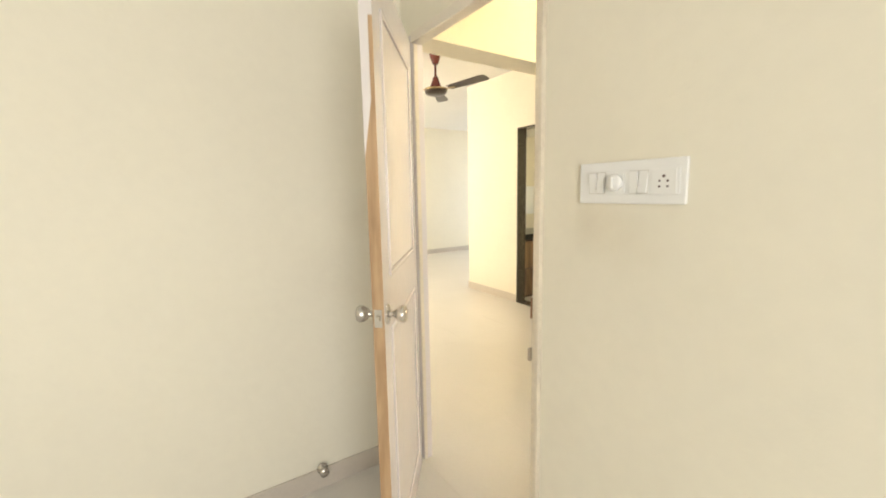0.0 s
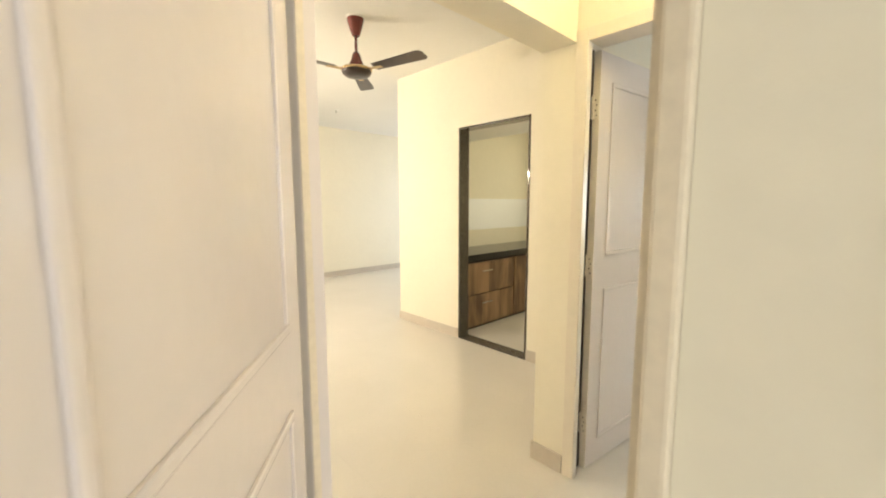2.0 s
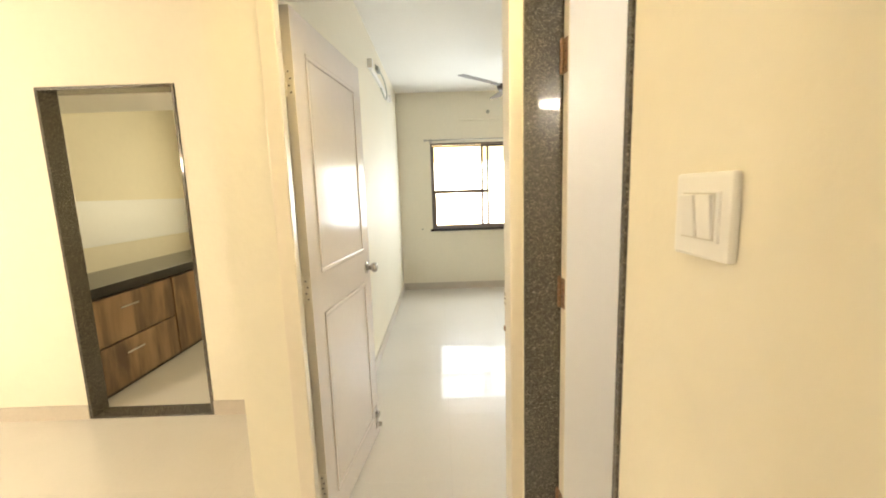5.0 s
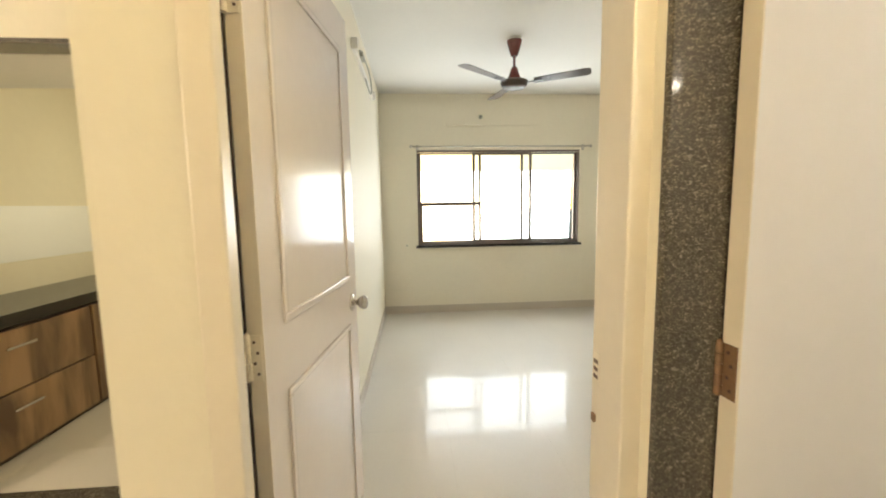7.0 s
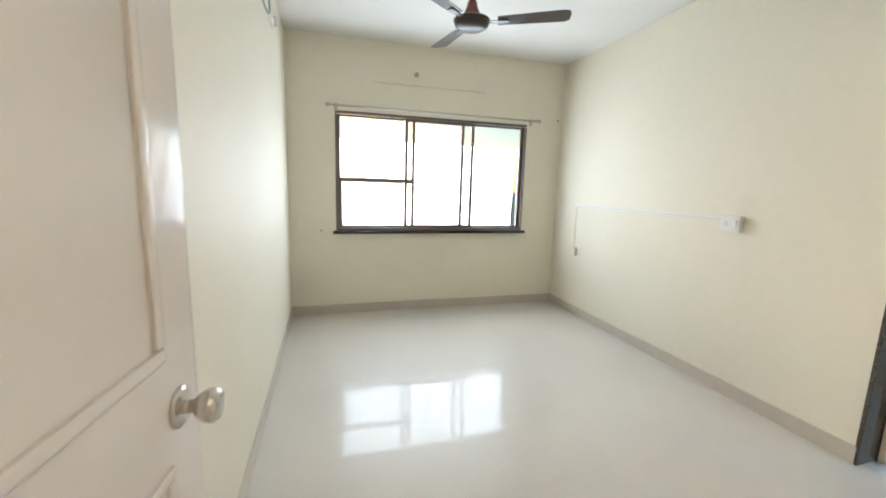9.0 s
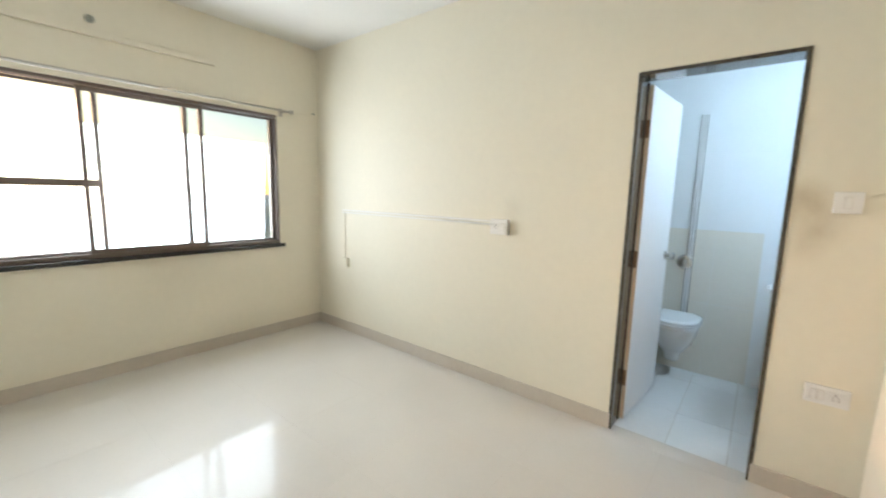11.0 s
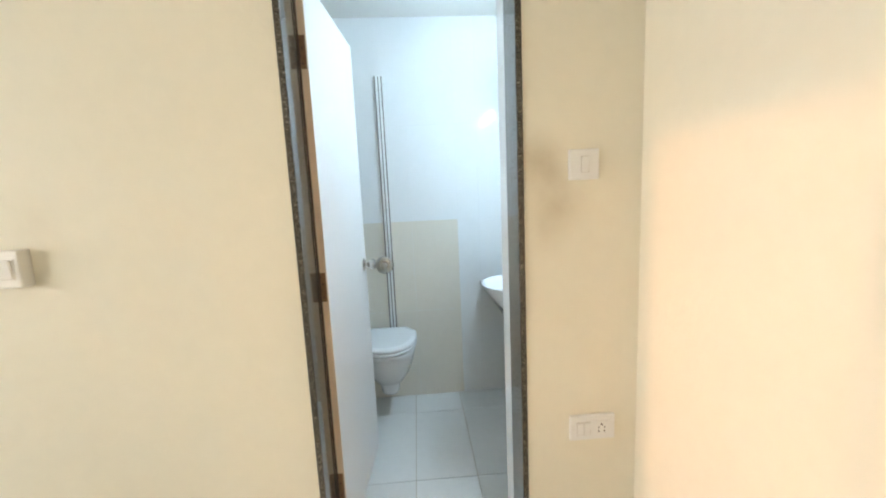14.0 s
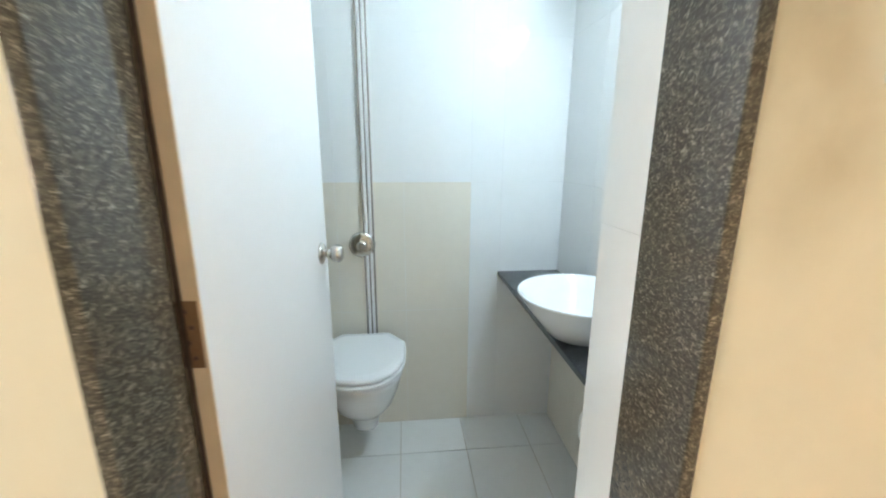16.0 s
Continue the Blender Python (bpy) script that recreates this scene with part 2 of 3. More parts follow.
def lathe(profile, segments=32, axis="z"):
    """A turned body from (radius, height) pairs; axis names the way it points."""
    bm = bmesh.new()
    rings = []
    for r, h in profile:
        rings.append([bm.verts.new((r * math.cos(2 * math.pi * i / segments), r * math.sin(2 * math.pi * i / segments), h)) for i in range(segments)])
    for a, b in zip(rings, rings[1:]):
        for i in range(segments):
            j = (i + 1) % segments
            bm.faces.new((a[i], a[j], b[j], b[i]))
    for ring, flip in ((rings[0], True), (rings[-1], False)):
        bm.faces.new(ring[::-1] if flip else ring)
    for f in bm.faces:
        f.smooth = len(f.verts) == 4
    turn = {"x": pose(0, 0, 0, 0, 90, 0), "-x": pose(0, 0, 0, 0, -90, 0), "y": pose(0, 0, 0, -90, 0, 0), "-y": pose(0, 0, 0, 90, 0, 0), "z": Matrix(), "-z": pose(0, 0, 0, 180, 0, 0)}[axis]
    bmesh.ops.transform(bm, matrix=turn, verts=bm.verts)
    bmesh.ops.recalc_face_normals(bm, faces=bm.faces)
    return bm


def moved(bm, x=0.0, y=0.0, z=0.0, rx=0, ry=0, rz=0):
    bmesh.ops.transform(bm, matrix=pose(x, y, z, rx, ry, rz), verts=bm.verts)
    return bm


def mesh_of(name, bm, mat):
    me = bpy.data.meshes.new(name)
    bm.to_mesh(me)
    bm.free()
    if mat:
        me.materials.append(mat)
    return me


def part(name, bm, mat, parent, label=""):
    ob = new(name, mesh_of(name, bm, mat))
    ob.parent = parent
    return tagged(ob, label) if label else ob


def thing(name, m, label, category, group=""):
    ob = new(name)
    ob.empty_display_size = 0.1
    ob.matrix_world = m
    return tagged(ob, label, category, group)


def structure(name, bm, mat, label, category):
    return tagged(new(name, mesh_of(name, bm, mat)), label, category, kind="structure")


def tube_path(points, radius, name, mat, parent=None):
    cu = bpy.data.curves.new(name, "CURVE")
    cu.dimensions, cu.bevel_depth, cu.bevel_resolution, cu.use_fill_caps = "3D", radius, 3, True
    sp = cu.splines.new("NURBS")
    sp.points.add(len(points) - 1)
    for p, q in zip(sp.points, points):
        p.co = (*q, 1)
    sp.use_endpoint_u, sp.order_u = True, 3
    tmp = bpy.data.objects.new(name, cu)
    me = bpy.data.meshes.new_from_object(tmp)
    bpy.data.objects.remove(tmp)
    me.materials.clear()
    me.materials.append(mat)
    ob = new(name, me)
    ob.parent = parent
    return ob


# ---- the large structure ----
H, HC, HB, LOW = 2.83, 2.82, 2.45, -0.03


def wall_x(name, x0, x1, y0, y1, label, openings=(), mat=None, top=H):
    """A wall that runs along y, with openings (y0, y1, z0, z1)."""
    bm, at = bmesh.new(), y0
    for a, b, lo, hi in sorted(openings):
        add_box(bm, x0, x1, at, a, LOW, top)
        if lo > 0.05:
            add_box(bm, x0, x1, a, b, LOW, lo)
        add_box(bm, x0, x1, a, b, hi, top)
        at = b
    add_box(bm, x0, x1, at, y1, LOW, top)
    return structure(name, bm, mat or CREAM, label, "wall")


def wall_y(name, y0, y1, x0, x1, label, openings=(), mat=None, top=H):
    """A wall that runs along x, with openings (x0, x1, z0, z1)."""
    bm, at = bmesh.new(), x0
    for a, b, lo, hi in sorted(openings):
        add_box(bm, at, a, y0, y1, LOW, top)
        if lo > 0.05:
            add_box(bm, a, b, y0, y1, LOW, lo)
        add_box(bm, a, b, y0, y1, hi, top)
        at = b
    add_box(bm, at, x1, y0, y1, LOW, top)
    return structure(name, bm, mat or CREAM, label, "wall")


PAINT = "cream painted plaster wall"
wall_x("wall_1", 1.37, 1.43, -2.20, 2.12, "cream painted plaster wall with a doorway and a switch panel", [(1.207, 2.07, 0, 2.121)])
wall_y("wall_2", 2.12, 2.24, -2.3, 1.43, "cream painted plaster wall behind the open panelled door")
wall_x("wall_3", -2.3, -2.2, -2.20, 2.12, PAINT)
# opening assumed, out of view, for the first bedroom fill lamp
wall_y("wall_4", -2.20, -2.08, -2.2, 1.37, "cream painted plaster wall with an unseen opening added for light", [(-1.3, 0.5, 0.9, 2.1)])
wall_y("wall_5", 1.05, 1.20, 1.43, 2.74, "cream painted plaster wall with a granite lined bathroom doorway", [(1.949, 2.692, 0, 2.12)])
wall_x("wall_6", 2.74, 2.86, 1.20, 2.24, "cream painted plaster wall and pillar round the bedroom doorway", [(1.19, 2.06, 0, 2.19)])
wall_x("wall_7", 2.86, 2.99, -1.115, 1.05, PAINT)
wall_y("wall_8", 2.06, 2.24, 2.86, 7.36, "cream painted plaster wall with pale fittings high up")
wall_x("wall_9", 7.165, 7.36, -1.0, 2.06, "cream painted plaster wall with a wide sliding window", [(-0.555, 1.60, 0.90, 2.13)])
wall_y("wall_10", -1.14, -1.0, 2.99, 7.36, "cream painted plaster wall with a granite framed bathroom doorway", [(3.371, 4.086, 0, 2.125)])
wall_x("wall_11", 3.868, 3.99, 2.24, 4.57, "cream painted plaster wall with the granite framed kitchen doorway", [(3.062, 3.905, 0, 2.15)])
wall_y("wall_12", 4.57, 4.89, 3.868, 7.25, "cream painted plaster wall at the end of the kitchen")
wall_y("wall_13", 8.05, 8.17, 0.48, 7.25, "pale cream painted plaster living room wall")
wall_x("wall_14", 0.48, 0.60, 2.24, 8.05, PAINT)
# this opening and the kitchen one are assumed, for the fill lamps
wall_x("wall_15", 7.25, 7.37, 4.89, 8.05, "cream painted plaster wall with a wide unseen opening added for light", [(5.4, 7.7, 0.1, 2.25)])
wall_x("wall_16", 6.3, 6.42, 2.24, 4.57, "cream painted kitchen wall with an unseen opening added for light", [(2.8, 3.8, 1.1, 2.1)])
# bathrooms
w17 = wall_x("wall_17", 2.89, 3.01, -2.50, -1.115, "white glazed tile bathroom wall", mat=WHITE_TILE, top=HB)
w18 = wall_y("wall_18", -2.50, -2.38, 3.01, 4.75, "white glazed tile bathroom wall", mat=WHITE_TILE, top=HB)
w19 = wall_x("wall_19", 4.62, 4.75, -2.38, -1.115, "white glazed tile bathroom wall", mat=WHITE_TILE, top=HB)
w20 = wall_y("wall_20", -1.275, -1.141, 3.01, 3.384, "white glazed tile return beside the bathroom door", mat=WHITE_TILE, top=HB)
wall_x("wall_21", 1.43, 1.50, -0.6, 1.05, "white glazed tile bathroom wall", mat=WHITE_TILE, top=HB)
wall_y("wall_22", -0.72, -0.6, 1.38, 2.86, "white glazed tile bathroom wall", mat=WHITE_TILE, top=HB)
structure("beam", box(1.43, 2.74, 2.06, 2.24, 2.14, H), CREAM, "cream painted ceiling beam at the end of the passage", "beam")

structure("loft_slab", box(3.99, 4.60, 2.24, 4.57, 2.15, 2.26), CEIL, "plastered storage loft slab over the kitchen entrance", "loft")
structure("lintel_ledge_1", box(7.158, 7.166, 1.66, 2.06, 2.186, 2.20), CREAM, "cream plaster ledge at lintel height", "ledge")
structure("lintel_ledge_2", box(7.158, 7.166, -1.0, -0.66, 2.186, 2.20), CREAM, "cream plaster ledge at lintel height", "ledge")
slab = bmesh.new()
add_box(slab, -2.3, 2.80, -2.3, 8.2, HC, HC + 0.25)
add_box(slab, 2.80, 7.4, 2.15, 8.2, HC, HC + 0.25)
add_box(slab, 2.80, 7.4, -2.3, -1.08, HC, HC + 0.25)
structure("ceiling_1", slab, CEIL, "white painted ceiling slab over living room and passage", "ceiling")
structure("ceiling_4", box(2.80, 7.4, -1.08, 2.15, H, H + 0.16), CEIL, "white painted ceiling of the second bedroom", "ceiling")
structure("ceiling_2", box(2.9, 4.75, -2.5, -1.1, HB, HB + 0.08), CEIL, "white bathroom ceiling", "ceiling")
structure("ceiling_3", box(1.4, 2.86, -0.7, 1.06, HB, HB + 0.08), CEIL, "white bathroom ceiling", "ceiling")


def skirting(name, x0, x1, y0, y1):
    structure(name, box(x0, x1, y0, y1, 0.0, 0.10, bevel=0.002), SKIRT, "greige tile skirting along the wall", "skirting")


T = 0.011
skirting("baseboard_1", -2.2, 1.37, 2.12 - T, 2.12)
skirting("baseboard_2", 1.37 - T, 1.37, -2.08, 1.165)
skirting("baseboard_3", 1.43, 1.948, 1.20, 1.20 + T)
skirting("baseboard_4", 2.74 - T, 2.74, 2.065, 2.24 + T)
skirting("baseboard_5", 2.74 - T, 3.86, 2.24, 2.24 + T)
skirting("baseboard_6", 3.868 - T, 3.868, 2.24 + T, 3.06)
skirting("baseboard_7", 3.868 - T, 3.868, 3.906, 4.89 + T)
skirting("baseboard_8", 3.86, 7.25, 4.89, 4.89 + T)
skirting("baseboard_9", 0.60, 7.25, 8.05 - T, 8.05)
skirting("baseboard_10", 2.86, 7.165, 2.06 - T, 2.06)
skirting("baseboard_11", 7.165 - T, 7.165, -1.0, 2.06)
skirting("baseboard_12", 4.078, 7.165, -1.0, -1.0 + T)
skirting("baseboard_13", 2.99, 3.382, -1.0, -1.0 + T)
skirting("baseboard_14", 2.99, 2.99 + T, -1.0, 1.05)

# ---- doors ----


def door_frame(name, along, a0, a1, d0, d1, height, width, mat, label):
    """A frame of two jambs and a head. along: the axis of the opening from a0 to a1 (outer), d0 to d1 through the wall."""
    root = tagged(new(name), label, "door frame", kind="structure")

    def piece(n, p0, p1, z0, z1, q0=d0, q1=d1):
        bm = box(p0, p1, q0, q1, z0, z1, bevel=0.003) if along == "x" else box(q0, q1, p0, p1, z0, z1, bevel=0.003)
        return part(n, bm, mat, root)

    piece("jamb", a0, a0 + width, 0, height)
    piece("jamb", a1 - width, a1, 0, height)
    piece("head", a0 + width, a1 - width, height - width, height)
    return root


def knob(parent, x, z, side, y):
    """A round door knob with its rosette, on the face at y of a leaf; side is +1 or -1."""
    ax = "y" if side > 0 else "-y"
    k = part("door_knob", moved(lathe([(0.013, 0.0), (0.011, 0.012), (0.011, 0.022), (0.020, 0.030), (0.0265, 0.042), (0.027, 0.052), (0.022, 0.060), (0.010, 0.063), (0.004, 0.0632)], 28, ax), x, y, z), STEEL, parent, "round satin steel door knob")
    part("rosette", moved(lathe([(0.033, 0.0), (0.0325, 0.003), (0.026, 0.007), (0.015, 0.009)], 28, ax), x, y, z), STEEL, k)


def moulding(parent, x0, x1, z0, z1, y, side):
    """A raised bead round a sunk panel."""
    w, h = 0.022, 0.007
    for bx in ((x0, x1, z0, z0 + w), (x0, x1, z1 - w, z1), (x0, x0 + w, z0 + w, z1 - w), (x1 - w, x1, z0 + w, z1 - w)):
        lo, hi = (y - 0.001, y + h) if side > 0 else (y - h, y + 0.001)
        part("panel_moulding", box(bx[0], bx[1], lo, hi, bx[2], bx[3], bevel=0.006), ENAMEL, parent)


def edge_hinge(root, z, mat, t):
    """A butt hinge let into the hinge edge of a leaf."""
    hg = part("hinge", box(-0.0026, 0.0, -t + 0.004, t - 0.006, z - 0.052, z + 0.052, bevel=0.0008), mat, root, "worn metal butt hinge")
    for i in range(5):
        part("knuckle", moved(lathe([(0.0062, -0.0098), (0.0068, -0.008), (0.0068, 0.008), (0.0062, 0.0098)], 14), -0.0062, t - 0.001, z - 0.0416 + 0.0208 * i), mat, hg)
    part("pin_cap", moved(lathe([(0.005, 0.0), (0.006, 0.003), (0.002, 0.007)], 12), -0.0062, t - 0.001, z + 0.0514), mat, hg)
    for dz, dy in ((-0.036, -0.004), (-0.012, 0.003), (0.012, -0.004), (0.036, 0.003)):
        part("screw", moved(lathe([(0.0036, 0.0), (0.003, 0.0012)], 10, "-x"), -0.0026, dy, z + dz), HOLE, hg)


def panel_leaf(name, m, width, height, label, edge, hinge_mat, knob_z, inset=0.065, painted=None):
    """A panelled leaf: hinge at the origin, leaf along +x, thickness along -y to +y."""
    root = thing(name, m, label, "door")
    t = 0.0175
    body = part("leaf", box(0.002, width - 0.003, -t, t, 0.008, height, bevel=0.002), ENAMEL, root)
    part("leaf_edge", box(width - 0.003, width, -t, t, 0.008, height), edge, body)
    if painted:
        chip = box(width - 0.0035, width + 0.001, -t - 0.0006, t * 0.35, painted, height)
        for v in chip.verts:
            if v.co.z < painted + 0.01 and v.co.y < 0:
                v.co.z -= 0.16
        part("edge_paint", chip, ENAMEL, body, "chipped white paint on the bare edge")
        part("edge_paint", box(width - 0.0035, width + 0.001, t * 0.3, t + 0.0006, painted + 0.22, height), ENAMEL, body, "chipped white paint on the bare edge")
    part("hinge_edge", box(0.0, 0.002, -t, t, 0.008, height), FRAME_PAINT, body, "worn cream hinge edge")
    for side in (1, -1):
        y = side * t
        moulding(body, 0.10, width - 0.10, 1.137, height - 0.13, y, side)
        moulding(body, 0.10, width - 0.10, 0.14, 0.97, y, side)
        knob(root, width - inset, knob_z, side, y)
    for z in (0.25, 1.09, 1.86) if hinge_mat else ():
        edge_hinge(root, z, hinge_mat, t)
    part("latch_plate", box(width - 0.001, width + 0.0015, -0.012, 0.012, knob_z - 0.028, knob_z + 0.028), STEEL, root)
    part("latch_bolt", box(width, width + 0.009, -0.006, 0.006, knob_z - 0.008, knob_z + 0.008, bevel=0.002), STEEL, root)
    return root


def plain_leaf(name, m, width, height, label, edge, hinges):
    root = thing(name, m, label, "door")
    t = 0.0195
    body = part("leaf", box(0.003, width, -t, t, 0.012, height, bevel=0.0015), BATH_DOOR, root)
    part("leaf_edge", box(0.0, 0.003, -t, t, 0.012, height), edge, body, "bare pale hinge edge")
    for s in (1, -1):
        knob(root, width - 0.06, 1.03, s, s * t)
    for z in hinges:
        edge_hinge(root, z, RUSTY, t)
    return root


f1 = tagged(new("door_frame_1"), "cream painted wooden frame of the first bedroom door", "door frame", kind="structure")
# near jamb and bead in the paint darkened for shade
part("jamb", box(1.354, 1.402, 1.2075, 1.236, 0, 2.12, bevel=0.005), FRAME_WORN_SHADED, f1)
part("stop_bead", box(1.380, 1.402, 1.236, 1.252, 0, 2.10, bevel=0.003), FRAME_WORN_SHADED, f1)
# far jamb in paler enamel, for the passage light on it
part("jamb", box(1.366, 1.417, 2.002, 2.068, 0, 2.12, bevel=0.004), ENAMEL, f1)
# strip whose colour stands for the shade between leaf and jamb
part("hinge_gap_shade", box(1.3675, 1.3855, 1.998, 2.003, 0, 2.10), FRAME_WORN_SHADED, f1, "strip toned for the shaded gap at the hinge")
part("head", box(1.354, 1.412, 1.236, 2.002, 2.075, 2.12, bevel=0.005), FRAME_PAINT, f1)
part("strike_plate", box(1.348, 1.374, 1.2355, 1.2375, 0.98, 1.05), RUSTY, f1)
bolt = part("bolt_keeper", box(1.345, 1.372, 1.236, 1.246, 0.83, 0.875, bevel=0.003), STEEL, f1)
f2 = tagged(new("door_frame_2"), "cream painted wooden frame of the second bedroom door", "door frame", kind="structure")
part("jamb", box(2.728, 2.862, 1.192, 1.243, 0, 2.19, bevel=0.005), FRAME_PAINT, f2)
part("jamb", box(2.728, 2.772, 2.000, 2.0595, 0, 2.19, bevel=0.005), FRAME_PAINT, f2)
# added dark strip: the shade of the hinge gap as colour
part("hinge_gap_shade", box(2.7725, 2.860, 2.034, 2.0595, 0, 2.13), DARK_GAP, f2, "dark brown strip standing for the shaded hinge gap")
part("head", box(2.728, 2.862, 1.243, 2.000, 2.13, 2.19, bevel=0.005), FRAME_PAINT, f2)
strike = part("strike_plate", box(2.822, 2.856, 1.2425, 1.2445, 0.995, 1.075), FRAME_PAINT, f2, "painted over strike plate with dark slots")
for z in (1.012, 1.030, 1.048):
    part("slot", box(2.829, 2.850, 1.2444, 1.2450, z, z + 0.009), HOLE, strike)
part("bolt_keeper", box(2.834, 2.850, 1.243, 1.250, 0.905, 0.925, bevel=0.003), RUSTY, f2)
door_frame("door_frame_3", "x", 1.950, 2.691, 1.076, 1.204, 2.119, 0.018, GRANITE, "polished grey granite lining of the passage bathroom doorway")
door_frame("door_frame_4", "x", 3.372, 4.085, -1.146, -0.994, 2.124, 0.020, GRANITE, "polished grey granite lining of the bathroom doorway")
df = door_frame("door_frame_5", "y", 3.063, 3.904, 3.862, 3.996, 2.149, 0.02, GRANITE, "grey granite lining and sill of the kitchen doorway")
part("sill", box(3.863, 3.995, 3.083, 3.884, -0.02, 0.012, bevel=0.002), GRANITE, df)

leaf_a = panel_leaf("door_1", pose(1.325, 1.991, 0, 0, 0, LEAF_A), 0.743, 2.07, "white enamelled panelled door standing half open, worn bare wood edge", RAW_WOOD, None, 1.03, 0.048, 1.66)
leaf_b = panel_leaf("door_2", pose(2.852, 2.011, 0, 0, 0, -7.0), 0.755, 2.12, "glossy white enamelled panelled door standing wide open", ENAMEL, FRAME_PAINT, 1.045)
leaf_p = plain_leaf("door_3", pose(2.650, 1.078, 0, 0, 0, -86), 0.68, 2.08, "plain white bathroom door standing open", FRAME_PAINT, (0.30, 1.10, 1.86))
# added dark strips that close the leaf gaps and stand for their shade
part("dark_gap_strip", box(4.0585, 4.0655, -1.1495, -1.1465, 0.0, 2.10), DARK_GAP, bpy.data.objects["door_frame_4"])
part("dark_gap_strip", box(2.672, 2.6905, 1.051, 1.0755, 0.0, 2.10), DARK_GAP, bpy.data.objects["door_frame_3"])
leaf_c = plain_leaf("door_4", pose(4.055, -1.152, 0, 0, 0, -94.3), 0.665, 2.085, "plain white bathroom door with a pale hinge edge, open", PALE_EDGE, (0.29, 1.06, 1.84))

# ---- window of the second bedroom ----
win = tagged(new("window_1"), "brown aluminium sliding window with three bays and a granite sill", "window", kind="structure")
WY0, WY1, WZ0, WZ1, WX = -0.555, 1.60, 0.90, 2.13, 7.22
part("window_sill", box(7.125, 7.37, WY0 - 0.03, WY1 + 0.03, WZ0 - 0.028, WZ0 + 0.004, bevel=0.003), BLACK_STONE, win)
for n, b in (("window_frame", (WY0, WY1, WZ1 - 0.022, WZ1)), ("window_frame", (WY0, WY1, WZ0 + 0.004, WZ0 + 0.035)), ("window_frame", (WY0, WY0 + 0.020, WZ0 + 0.035, WZ1 - 0.03)), ("window_frame", (WY1 - 0.020, WY1, WZ0 + 0.035, WZ1 - 0.03))):
    part(n, box(WX - 0.045, WX + 0.045, b[0], b[1], b[2], b[3], bevel=0.003), ALU, win)


def sash(y0, y1, x, rail=None, high=0.018):
    w = 0.034
    s = part("sash", box(x - 0.014, x + 0.014, y0, y0 + w, WZ0 + 0.035, WZ1 - 0.03, bevel=0.002), ALU, win)
    part("stile", box(x - 0.014, x + 0.014, y1 - w, y1, WZ0 + 0.035, WZ1 - 0.03, bevel=0.002), ALU, s)
    part("rail", box(x - 0.013, x + 0.013, y0 + w, y1 - w, WZ0 + 0.035, WZ0 + 0.035 + high), ALU, s)
    part("rail", box(x - 0.013, x + 0.013, y0 + w, y1 - w, WZ1 - 0.03 - high, WZ1 - 0.03), ALU, s)
    if rail:
        part("rail", box(x - 0.016, x + 0.016, y0 + w, y1 - w, rail - 0.026, rail + 0.026, bevel=0.002), ALU, s)
    g = part("pane", box(x - 0.002, x + 0.002, y0 + w - 0.004, y1 - w + 0.004, WZ0 + 0.06, WZ1 - 0.05), GLASS, s)
    g.visible_shadow = False


sash(0.755, 1.582, 7.236, 1.44)
part("vent_stile", box(7.198, 7.222, 1.532, 1.579, WZ0 + 0.035, 1.452, bevel=0.002), ALU, win)
sash(0.085, 0.875, 7.198, None, 0.03)
sash(-0.537, 0.225, 7.236, None)

# ---- ceiling fans ----


def ceiling_fan(x, y, hub, turn, radius, label, top=HC, ring=GOLD):
    root = thing("ceiling_fan", pose(x, y, top), label, "ceiling fan", "ceiling fans")
    d = hub - top
    part("canopy", lathe([(0.028, -0.135), (0.034, -0.12), (0.046, -0.085), (0.062, -0.03), (0.066, -0.006), (0.066, 0.0)], 32), MAROON, root)
    part("canopy_plate", lathe([(0.074, -0.008), (0.074, 0.0)], 32), PLASTIC_W, root)
    part("down_rod", lathe([(0.011, d + 0.12), (0.011, -0.12)], 20), MAROON, root)
    part("lower_cup", lathe([(0.066, d + 0.02), (0.058, d + 0.045), (0.040, d + 0.085), (0.030, d + 0.125), (0.018, d + 0.14)], 32), MAROON, root)
    motor = part("motor", lathe([(0.03, d - 0.045), (0.085, d - 0.040), (0.108, d - 0.025), (0.116, d - 0.006), (0.112, d + 0.012), (0.066, d + 0.024)], 40), BLADE, root)
    part("trim_ring", lathe([(0.112, d - 0.004), (0.1195, d + 0.002), (0.1195, d + 0.012), (0.112, d + 0.018)], 40), ring, motor)
    for i in range(3):
        bm = bmesh.new()
        add_box(bm, 0.09, 0.24, -0.020, 0.020, -0.0015, 0.0015)
        arm = part("blade_arm", moved(bm, 0, 0, d, 0, 0, turn + 120 * i), ring, root)
        bm = bmesh.new()
        outline = [(0.17, -0.048), (0.55 * radius / 0.6, -0.066), (0.585 * radius / 0.6, -0.058), (radius, -0.030), (radius, 0.046), (0.57 * radius / 0.6, 0.064), (0.17, 0.050)]
        lo = [bm.verts.new((px, py, -0.0015)) for px, py in outline]
        hi = [bm.verts.new((px, py, 0.0015)) for px, py in outline]
        bm.faces.new(hi)
        bm.faces.new(lo[::-1])
        for a in range(len(outline)):
            b = (a + 1) % len(outline)
            bm.faces.new((lo[a], lo[b], hi[b], hi[a]))
        bmesh.ops.transform(bm, matrix=pose(0, 0, d) @ pose(0, 0, 0, 0, 0, turn + 120 * i) @ pose(0, 0, 0, -9, -2.5, 0), verts=bm.verts)
        part("blade", bm, BLADE, root)
    return root


